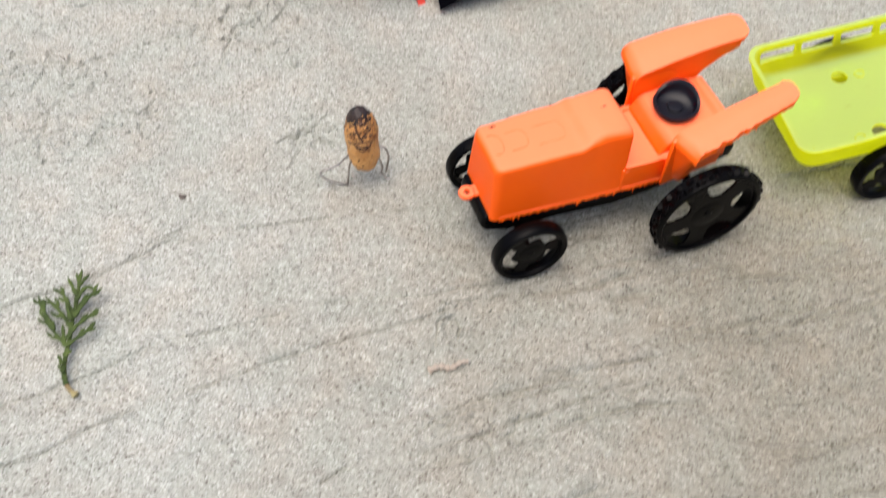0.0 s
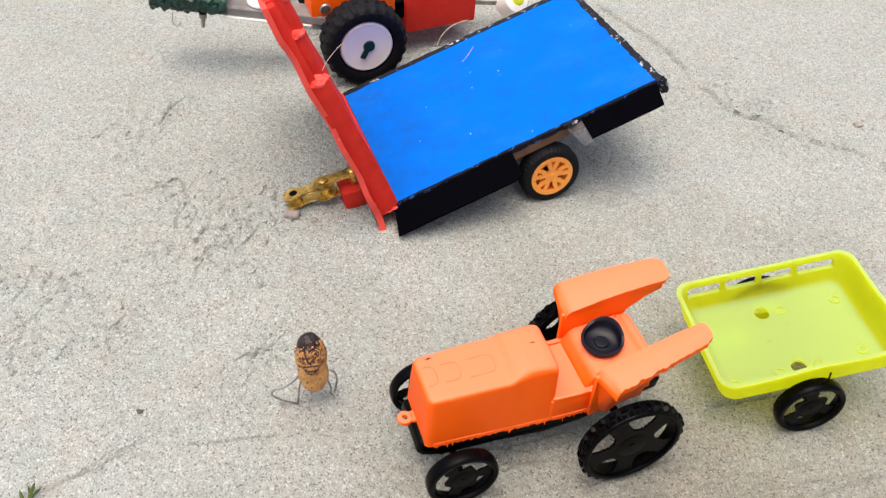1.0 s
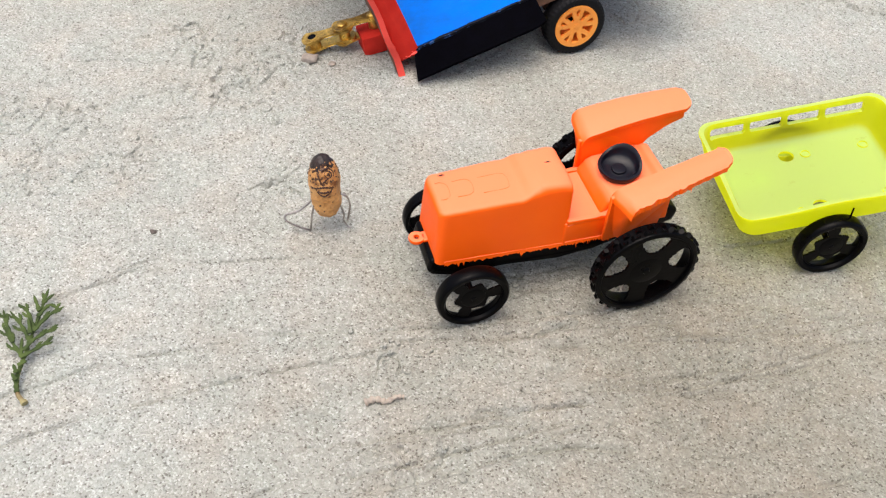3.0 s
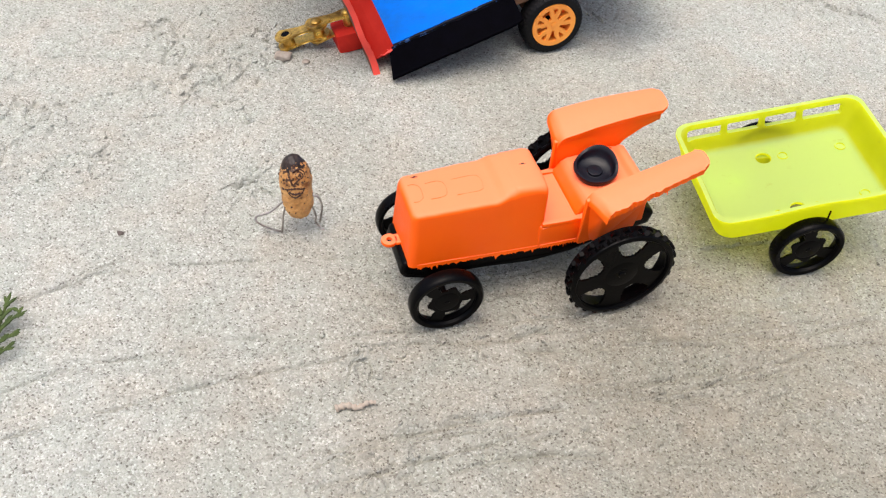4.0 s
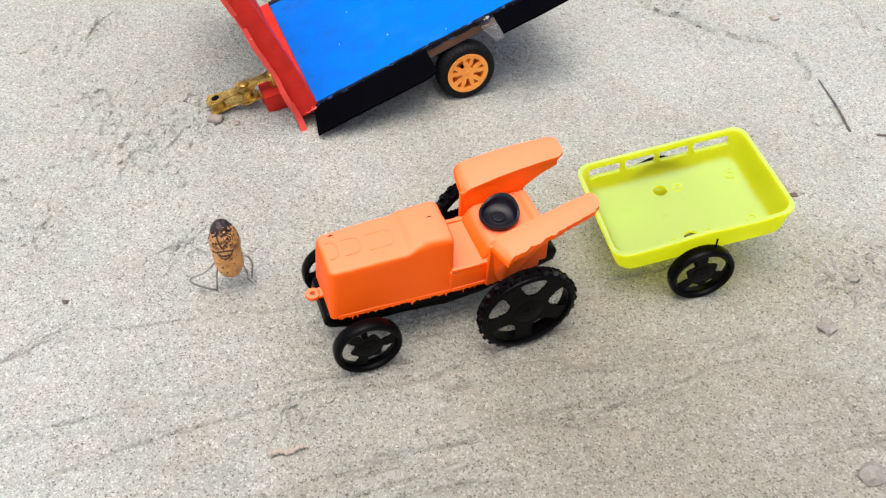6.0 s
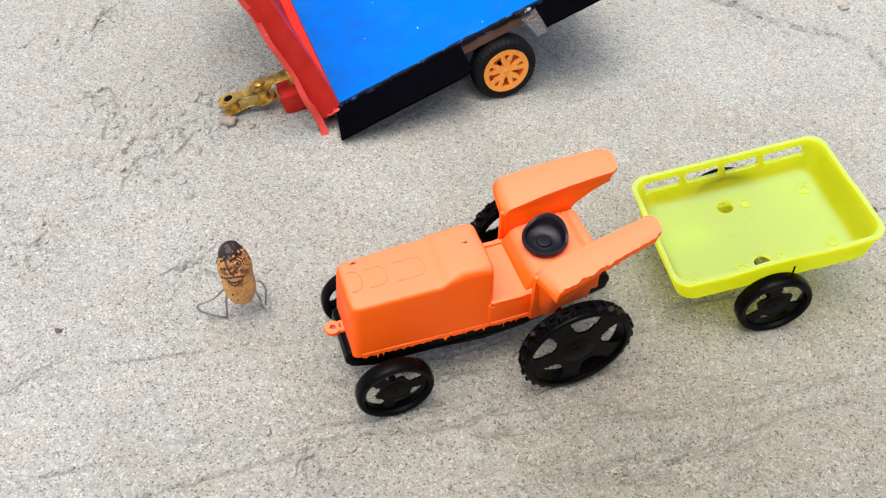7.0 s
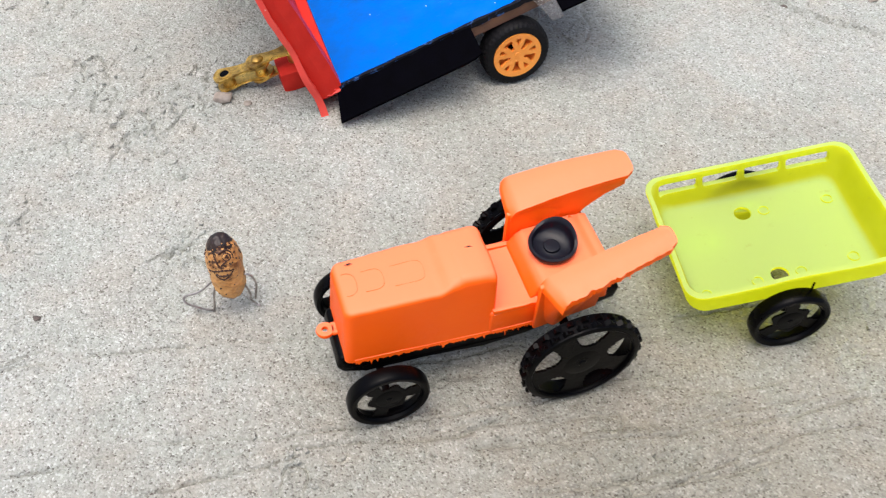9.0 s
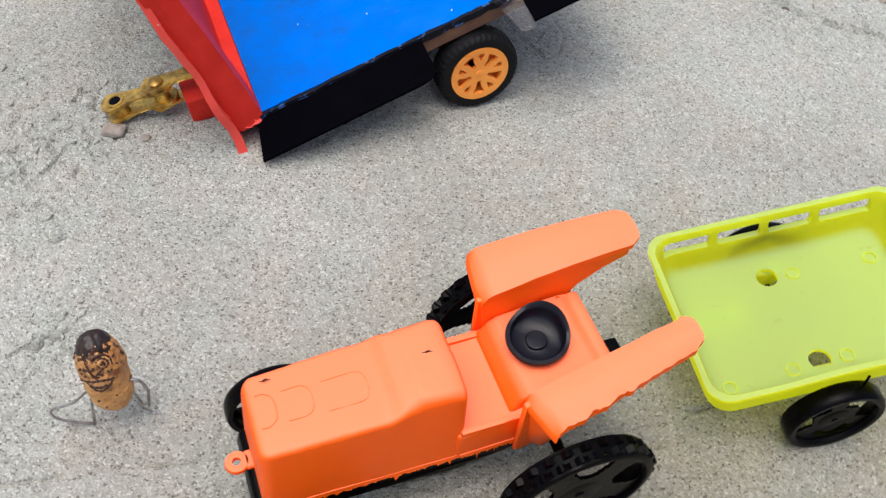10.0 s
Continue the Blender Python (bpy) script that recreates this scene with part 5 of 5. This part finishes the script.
    box(bm, -0.0420, 0.0, -0.0004, 0.0008, -0.0001, 0.0007, 0.0003, 1, fr)
    part("plank_edge", bm, WHITE, t, "white edge strip")
    bm = bmesh.new()
    made = bmesh.ops.create_grid(bm, x_segments=60, y_segments=36, size=1.0)["verts"]
    for v in made:
        a = math.pi * (v.co.y + 1)
        p = Vector((-0.0572 + 0.0170 * v.co.x, 0.0060 + 0.0075 * math.cos(a), 0.0055 + 0.0064 * math.sin(a)))
        v.co = p + 0.0016 * noise.noise_vector(p * 420) + 0.0007 * noise.noise_vector(p * 1100)
    bmesh.ops.remove_doubles(bm, verts=bm.verts, dist=0.00002)
    bmesh.ops.holes_fill(bm, edges=[e for e in bm.edges if e.is_boundary], sides=0)
    put_in(bm, list(bm.verts), fr)
    part("front_bumper", bm, GREEN, t, "dark green lumpy front bumper")
    bm = bmesh.new()
    lathe(bm, [(0, -0.0060), (0.0009, -0.0060), (0.0009, -0.0012), (0.0019, -0.0010), (0.0019, 0.0012), (0, 0.0012)], 12, fr @ Matrix.Translation((-0.0505, 0.0010, -0.0008)))
    part("bolt", bm, WIRE, t, "hanging steel bolt")
    bm = bmesh.new()
    tube(bm, smooth_path([(-0.0640, 0.0, 0.0), (-0.0642, -0.0012, -0.0040), (-0.0620, -0.0016, -0.0062), (-0.0602, -0.0012, -0.0045)], 6), 0.00025, 6, fr)
    part("wire_loop", bm, WIRE, t, "thin wire loop")
    # second pair of wheels, out of sight behind the headboard and under the nose, that carry it
    for x, y, r in ((0.0006, 0.0560, 0.0203), (-0.0300, 0.0900, 0.0135)):
        bm = bmesh.new()
        turn_ring(bm, [(0.3 * r, 0.004), (0.9 * r, 0.005), (r, 0.003), (r, -0.003), (0.9 * r, -0.005), (0.3 * r, -0.004)], 40, Matrix.Translation((x, y, r)) @ pose(0, 0, 0, 90, 0, 0))
        part("wheel", bm, RUBBER, t)
    bm = bmesh.new()
    tube(bm, [(0.0006, 0.004, 0.0203), (0.0006, 0.058, 0.0203)], 0.002, 12)
    part("axle", bm, BLACK, t)
    bm = bmesh.new()
    tube(bm, [(-0.0300, 0.0900, 0.0135), (-0.0260, 0.0400, 0.0290)], 0.002, 12)
    part("front_strut", bm, BLACK, t)
    bm = bmesh.new()
    box(bm, 0.0000, 0.0400, 0.0220, 0.0400, 0.0180, 0.0280, 0.001, 1)
    part("rear_frame", bm, BLACK, t)
    return t


make_red_vehicle()


# ---------------------------------------------------------------- peanut figure
def make_figure():
    """One mesh: scorched peanut with wire arms and legs and a charred cap."""
    bm = bmesh.new()
    n, rows = 72, 64
    H, R, base = 0.0222, 0.00535, 0.0072

    def shell(u, b, out=0.0):
        a = math.pi * u
        r = R * math.sin(a) ** (0.60 if u < 0.5 else 0.80) * (1 - 0.07 * math.exp(-((u - 0.46) / 0.10) ** 2) + 0.03 * math.cos(4 * u)) + out
        p = Vector((r * math.cos(b) - 0.0011 * u, r * math.sin(b) + 0.0030 * u, base + H * (1 - math.cos(a)) / 2))
        d = Vector((math.cos(b), math.sin(b), -1.2 * math.cos(a)))
        return p + d * (0.00028 * noise.noise(p * 330) + 0.00016 * noise.noise(p * 900))

    rings = [[shell(i / rows, 2 * math.pi * k / n) for k in range(n)] if 0 < i < rows else [shell(i / rows, 0.0)] for i in range(rows + 1)]
    rings = [[bm.verts.new(p) for p in ring] for ring in rings]
    for i, (a, b) in enumerate(zip(rings, rings[1:])):
        for k in range(n):
            j = (k + 1) % n
            if len(a) == 1:
                f = bm.faces.new((a[0], b[j], b[k]))
            elif len(b) == 1:
                f = bm.faces.new((a[k], a[j], b[0]))
            else:
                f = bm.faces.new((a[k], a[j], b[j], b[k]))
            c = f.calc_center_median()
            edge = 0.83 + 0.08 * noise.noise(c * 420) + 0.10 * noise.noise(c * 1100) - 0.10 * max(0.0, math.sin(2 * math.pi * k / n)) - 0.07 * max(0.0, -math.cos(2 * math.pi * k / n))
            f.material_index = 1 if (i + 0.5) / rows > edge else 0
    before = set(bm.faces)
    # scorched lines and dots burnt into the shell: half width in mm, then height share and bearing
    rnd = random.Random(4)
    dots = []
    for _ in range(22):
        u, b = rnd.uniform(0.56, 0.86), rnd.uniform(-200, 20)
        dots.append((rnd.uniform(0.14, 0.38), [(u, b), (u - rnd.uniform(0.005, 0.03), b + rnd.uniform(-7, 7))]))
    for _ in range(8):
        u, b = rnd.uniform(0.12, 0.5), rnd.uniform(0, 360)
        dots.append((rnd.uniform(0.10, 0.22), [(u, b), (u - 0.008, b + rnd.uniform(-5, 5))]))
    for w, line in dots + list(((0.40, [(0.545, -112), (0.53, -94), (0.535, -72)]), (0.36, [(0.56, -126), (0.58, -106), (0.59, -86), (0.57, -60)]), (0.30, [(0.56, -124), (0.51, -106), (0.49, -88), (0.54, -64), (0.57, -60)]), (0.22, [(0.545, -112), (0.535, -92), (0.55, -74)]),
                    (0.34, [(0.74, -116), (0.69, -106), (0.62, -96), (0.62, -84)]), (0.32, [(0.69, -68), (0.65, -86), (0.62, -94)]), (0.28, [(0.76, -95), (0.79, -84), (0.79, -58), (0.74, -42), (0.68, -44)]),
                    (0.24, [(0.74, -84), (0.765, -70), (0.74, -54), (0.695, -54), (0.685, -72), (0.73, -84)]), (0.50, [(0.735, -70), (0.72, -66)]), (0.55, [(0.66, -136), (0.65, -131)]),
                    (0.28, [(0.71, -144), (0.76, -126), (0.74, -112)]), (0.30, [(0.55, -150), (0.56, -130), (0.56, -114)]), (0.55, [(0.78, -90), (0.76, -86)]),
                    (0.42, [(0.365, -113), (0.355, -109)]), (0.30, [(0.295, -100), (0.285, -96)]), (0.30, [(0.31, -148), (0.30, -144)]), (0.25, [(0.41, -63), (0.40, -61)]), (0.32, [(0.28, -126), (0.275, -121)]),
                    (0.30, [(0.62, -122), (0.61, -117)]), (0.28, [(0.65, -54), (0.64, -50)]), (0.30, [(0.70, -96), (0.69, -92)]), (0.26, [(0.48, -152), (0.47, -147)]))):
        pts = [shell(p[0], radians(p[1] * 100), -0.00014) for p in smooth_path([(u, b / 100, 0.0) for u, b in line], 5)]
        m = len(pts)
        tube(bm, pts, [1.15 * w / 1000 * (0.55 + 0.45 * math.sin(math.pi * (i + 0.5) / m)) * (1 + 0.3 * math.sin(i * 2.3)) for i in range(m)], 7)
    for f in set(bm.faces) - before:
        f.material_index = 3
    before = set(bm.faces)
    r = 0.00034
    tube(bm, smooth_path([(-0.0042, 0.0000, 0.0115), (-0.0052, -0.0006, 0.0070), (-0.0056, -0.0010, 0.0030), (-0.0060, -0.0015, 0.0002), (-0.0052, -0.0026, 0.0003)], 5), r, 8)
    tube(bm, smooth_path([(0.0040, 0.0000, 0.0112), (0.0052, -0.0004, 0.0065), (0.0048, 0.0000, 0.0040), (0.0060, 0.0006, 0.0010), (0.0066, 0.0004, 0.0002), (0.0074, 0.0000, 0.0003)], 5), r, 8)
    tube(bm, smooth_path([(-0.0046, -0.0004, 0.0136), (-0.0090, -0.0005, 0.0090), (-0.0136, -0.0006, 0.0070), (-0.0132, -0.0016, 0.0052), (-0.0090, -0.0016, 0.0022), (-0.0058, -0.0012, 0.0006)], 5), r, 8)
    tube(bm, smooth_path([(0.0044, 0.0004, 0.0152), (0.0062, 0.0004, 0.0142), (0.0072, 0.0004, 0.0105), (0.0068, 0.0002, 0.0070), (0.0063, 0.0002, 0.0036)], 5), r, 8)
    for f in set(bm.faces) - before:
        f.material_index = 2
    ob = finish("peanut_figure", bm, [PEANUT, CHAR, WIRE, BURNT], None, "", 50)
    ob.matrix_world = pose(-0.0040, 0.2035, sand_at(-0.004, 0.2035), 0, 0, 8)
    return tagged(ob, "scorched peanut figure with bent wire limbs standing on sand", "peanut figure")


make_figure()


# ---------------------------------------------------------------- cypress sprig
def make_sprig():
    t = thing("cypress_sprig", pose(-0.0765, 0.1278, sand_at(-0.0765, 0.1278) + 0.0004, 0, 0, 0), "small dull green cypress sprig lying on the sand", "plant sprig")
    rnd = random.Random(3)
    bm = bmesh.new()
    mm = lambda p, z=3.0: Vector((p[0] / 1000, p[1] / 1000, z / 1000))
    line = [(1.5, -1.8), (-1.4, 0.8), (-3.2, 5.9), (-3.4, 11.3), (-4.0, 18.3), (-4.4, 25.6), (-5.3, 36.2)]
    axis = smooth_path([mm(p, 0.4 + 0.6 * i) for i, p in enumerate(line)], 6)
    k = len(axis)
    low = axis[:k // 2]
    tube(bm, low, [0.0007 - 0.0002 * i / len(low) + (0.0003 if i < 2 else 0) for i in range(len(low))], 8)
    part("stem", bm, STEM, t, "pale bare stem")

    def scale_leaf(bm, pts, w0, w1):
        """A flattened, jointed shoot of small scale leaves."""
        m = len(pts)
        fine = smooth_path(pts, 5)
        m = len(fine)
        rad = [(w0 + (w1 - w0) * i / (m - 1)) * (1.0 + 0.28 * math.sin(i * 2.1)) * (0.25 if i == m - 1 else 0.7 if i == m - 2 else 1) for i in range(m)]
        made = tube(bm, fine, rad, 6)
        zc = sum(p.z for p in fine) / m
        for v in made:
            v.co.z = zc + (v.co.z - zc) * 0.55

    bm = bmesh.new()
    scale_leaf(bm, axis[k // 6::3], 0.0007, 0.0005)
    part("main_shoot", bm, LEAF, t)
    shoots = [[(-3.4, 11.3), (-7.3, 15.0), (-13.0, 21.4)], [(-7.8, 15.7), (-11.5, 21.0), (-14.6, 26.2)], [(-4.6, 12.6), (-6.2, 18.0)], [(-3.8, 17.2), (-8.0, 22.1), (-13.1, 26.7)],
              [(-4.1, 21.2), (-7.7, 26.6), (-10.6, 28.8)], [(-4.4, 27.1), (-8.2, 32.7)], [(-3.3, 11.6), (0.6, 15.3), (2.8, 18.0)], [(-3.5, 15.5), (0.2, 19.5), (3.2, 21.6)],
              [(-3.4, 19.8), (-0.9, 25.7), (2.4, 29.1)], [(-4.3, 25.3), (-2.3, 29.6), (1.0, 28.0)], [(-4.6, 30.0), (-2.3, 33.7)], [(-3.2, 6.0), (-5.0, 8.6)], [(-3.3, 8.0), (-1.2, 9.6)], [(-2.4, 3.6), (-4.2, 5.6)], [(-3.5, 13.0), (-1.6, 17.6)], [(-4.0, 19.0), (-6.6, 24.5)], [(-4.4, 23.0), (-1.8, 27.2)], [(-4.8, 31.5), (-6.8, 35.0)]]
    for i, pts in enumerate(shoots):
        bm = bmesh.new()
        lift = rnd.uniform(2.2, 4.2)
        pts = [mm(p, lift + 0.5 * q) for q, p in enumerate(pts)]
        scale_leaf(bm, pts, 0.00066, 0.00048)
        whole = smooth_path(pts, 6)
        length = (whole[-1] - whole[0]).length
        if length > 0.007:
            for q, f in enumerate((0.38, 0.60, 0.80)):
                o = whole[int(f * (len(whole) - 1))]
                d = (whole[-1] - whole[0]).normalized()
                for ss in ((1,), (-1,), (1,))[q]:
                    b = math.atan2(d.y, d.x) + ss * radians(rnd.uniform(26, 42))
                    l = length * 0.34 * (1.1 - 0.5 * f)
                    scale_leaf(bm, [o, o + Vector((math.cos(b), math.sin(b), 0.1)) * l * 0.5, o + Vector((math.cos(b - ss * 0.25), math.sin(b - ss * 0.25), 0.1)) * l], 0.00054, 0.00040)
        part("shoot", bm, LEAF, t)
    return t


make_sprig()


# ---------------------------------------------------------------- stones, twigs and crumbs
def chip_bm(size, seed):
    """A broken, sharp-edged chip."""
    rnd = random.Random(seed)
    bm = bmesh.new()
    for _ in range(16):
        d = Vector((rnd.uniform(-1, 1), rnd.uniform(-1, 1), rnd.uniform(-1, 1))).normalized()
        bm.verts.new((d.x * size[0], d.y * size[1], d.z * size[2] * 0.6))
    made = bmesh.ops.convex_hull(bm, input=list(bm.verts))
    bmesh.ops.delete(bm, geom=[g for g in made["geom_interior"] if isinstance(g, bmesh.types.BMVert)], context="VERTS")
    bmesh.ops.bevel(bm, geom=list(bm.edges), offset=0.00018, segments=1, affect="EDGES", clamp_overlap=True)
    return bm


def lay_stone(name, x, y, size, seed, label, category, mat=STONE, turn=0.0, sink=0.25):
    ob = finish(name, chip_bm(size, seed) if name == "stone_chip" else stone_bm(size, seed), mat)
    ob.matrix_world = pose(x, y, sand_at(x, y) + size[2] * 0.6 * (1 - 2 * sink), 0, 0, turn)
    return tagged(ob, label, category, {"pebble": "pebbles in the sand", "dark_speck": "dark seeds on the sand", "stone_chip": "stone chips by the chain"}.get(name, ""))


lay_stone("stone_chip", -0.0255, 0.2942, (0.0040, 0.0032, 0.0036), 1, "flat grey stone chip under the gold chain", "stone", STONE, turn=20)
lay_stone("stone_chip", -0.0165, 0.2925, (0.0018, 0.0015, 0.0016), 2, "tiny pale stone chip beside the chain", "stone", STONE)
lay_stone("pebble", 0.2010, 0.1885, (0.0036, 0.0026, 0.0024), 3, "pale rounded lump of sand", "pebble", CLOD, turn=10)
lay_stone("sand_clod", 0.1970, 0.1320, (0.0046, 0.0036, 0.0040), 4, "crumbly brown sand clod", "sand clod", CLOD, turn=50)
lay_stone("pebble", 0.2170, 0.2110, (0.0024, 0.0017, 0.0018), 5, "small greyish pebble half sunk in sand", "pebble", CLOD)
lay_stone("pebble", 0.2265, 0.2215, (0.0016, 0.0014, 0.0014), 6, "tiny grey pebble half sunk in sand", "pebble", CLOD)
lay_stone("pebble", 0.2350, 0.3870, (0.0024, 0.0018, 0.0018), 7, "small dark pebble in smooth sand", "pebble")
lay_stone("dark_speck", -0.0598, 0.1943, (0.0011, 0.0009, 0.0012), 8, "tiny dark seed on the sand", "seed", TWIG)
lay_stone("dark_speck", -0.0135, 0.1435, (0.0009, 0.0005, 0.0005), 9, "small dark grain in a wheel mark", "seed", TWIG)
lay_stone("dark_speck", 0.1960, 0.3785, (0.0022, 0.0012, 0.0010), 10, "small dark grain on the ridge", "seed", TWIG)
lay_stone("dark_speck", 0.2080, 0.2560, (0.0018, 0.0013, 0.0012), 12, "dark crumb in the sand", "seed", TWIG)


def lay_twig(points, r, label, mat=TWIG):
    bm = bmesh.new()
    path = smooth_path([(x, y, sand_at(x, y) + r * 0.4 + dz) for x, y, dz in points], 6)
    n = len(path)
    tube(bm, path, [r * (1 - 0.5 * i / n) * (1 + (0.30 if mat is STRAW else 0.22) * math.sin(i * 1.9)) for i in range(n)], 8)
    ob = finish("twig", bm, mat)
    return tagged(ob, label, "twig", "twigs and straw on the sand")


lay_twig([(0.2448, 0.2981, 0), (0.2436, 0.3085, 0.0008), (0.2428, 0.3170, 0.0006), (0.2411, 0.3333, 0)], 0.00055, "thin dark twig lying on sand")
lay_twig([(0.2556, 0.2962, 0), (0.2625, 0.2942, 0.0005), (0.2712, 0.2915, 0.0003), (0.2760, 0.2900, 0)], 0.00055, "thin dark twig half buried in sand")
lay_twig([(0.0166, 0.1359, 0.0003), (0.0195, 0.1371, 0.0007), (0.0225, 0.1368, 0.0004), (0.0252, 0.1383, 0.0007), (0.0272, 0.1390, 0.0003)], 0.0010, "short pale straw bit on sand", STRAW)


def make_crumbs():
    """Loose crumbs of crust and coarse grains scattered on the sand."""
    rnd = random.Random(21)
    shapes = []
    for s in range(5):
        b = stone_bm((1, 0.8, 0.8), s + 30, 0.7, 1)
        shapes.append(([v.co.copy() for v in b.verts], [[v.index for v in f.verts] for f in b.faces]))
        b.free()
    spots = []
    for (cx, cy), reach, _ in CRUST:
        for _ in range(3):
            spots.append((cx + rnd.gauss(0, reach * 0.6), cy + rnd.gauss(0, reach * 0.5), rnd.uniform(0.0002, 0.0004)))
    for _ in range(2600):
        spots.append((rnd.uniform(-0.14, 0.28), rnd.uniform(0.07, 0.50), rnd.uniform(0.00022, 0.00045) * rnd.choice((1, 1, 1, 1.5))))
    zs = sand_height(np.array([p[0] for p in spots]), np.array([p[1] for p in spots]))
    verts, faces = [], []
    for (x, y, r), z in zip(spots, zs):
        co, fs = shapes[rnd.randrange(5)]
        base = len(verts)
        a = rnd.uniform(0, 6.28)
        for c in co:
            verts.append((x + r * (c.x * math.cos(a) - c.y * math.sin(a)), y + r * (c.x * math.sin(a) + c.y * math.cos(a)), z + r * (c.z + 0.1)))
        faces += [[base + i for i in f] for f in fs]
    # thin curled flakes of crust, half sunk and tilted
    flakes = [(-0.0394, 0.2820, 0.0026), (-0.0553, 0.2680, 0.0024), (-0.0607, 0.2781, 0.0022), (-0.0451, 0.2836, 0.0024), (-0.0790, 0.3112, 0.0028), (-0.0653, 0.3202, 0.0022), (-0.0395, 0.3091, 0.0022),
              (-0.0334, 0.3156, 0.0020), (-0.0579, 0.3042, 0.0020), (-0.0562, 0.2533, 0.0020), (-0.0358, 0.2609, 0.0018), (-0.0314, 0.2560, 0.0020), (0.1781, 0.3913, 0.0028), (0.1865, 0.3892, 0.0026), (0.1752, 0.3559, 0.0022)]
    for (cx, cy), reach, _ in CRUST:
        for _ in range(13):
            flakes.append((cx + rnd.gauss(0, reach * 0.55), cy + rnd.gauss(0, reach * 0.45), rnd.uniform(0.0007, 0.0017)))
    for x, y, r in flakes:
        base = len(verts)
        z = float(sand_height(np.array([x]), np.array([y]))[0])
        m = Matrix.Translation((x, y, z + 0.00015)) @ pose(0, 0, 0, rnd.uniform(-22, 22), rnd.uniform(-20, 20), rnd.uniform(0, 360))
        count = 6
        outline = [(r * (0.62 + 0.5 * rnd.random()) * math.cos(6.2832 * k / count), 0.62 * r * (0.62 + 0.5 * rnd.random()) * math.sin(6.2832 * k / count)) for k in range(count)]
        for h, q in ((0.00035, 0.0), (0.00040, 0.86), (0.00015, 1.0), (-0.0003, 0.97)):
            for ox, oy in (outline if q else [(0.0, 0.0)]):
                verts.append(tuple(m @ Vector((ox * q, oy * q, h + 0.00012 * math.sin(ox * 2500)))))
        for k in range(count):
            j = (k + 1) % count
            faces.append([base, base + 1 + k, base + 1 + j])
            for ring in (0, 1):
                a = base + 1 + ring * count
                faces.append([a + k, a + count + k, a + count + j, a + j])
    me = bpy.data.meshes.new("sand_crumbs")
    me.from_pydata(verts, [], faces)
    me.materials.append(SAND)
    return tagged(new("sand_crumbs", me), "loose sand crumbs and coarse grains", "sand crumbs", kind="stuff")


make_crumbs()
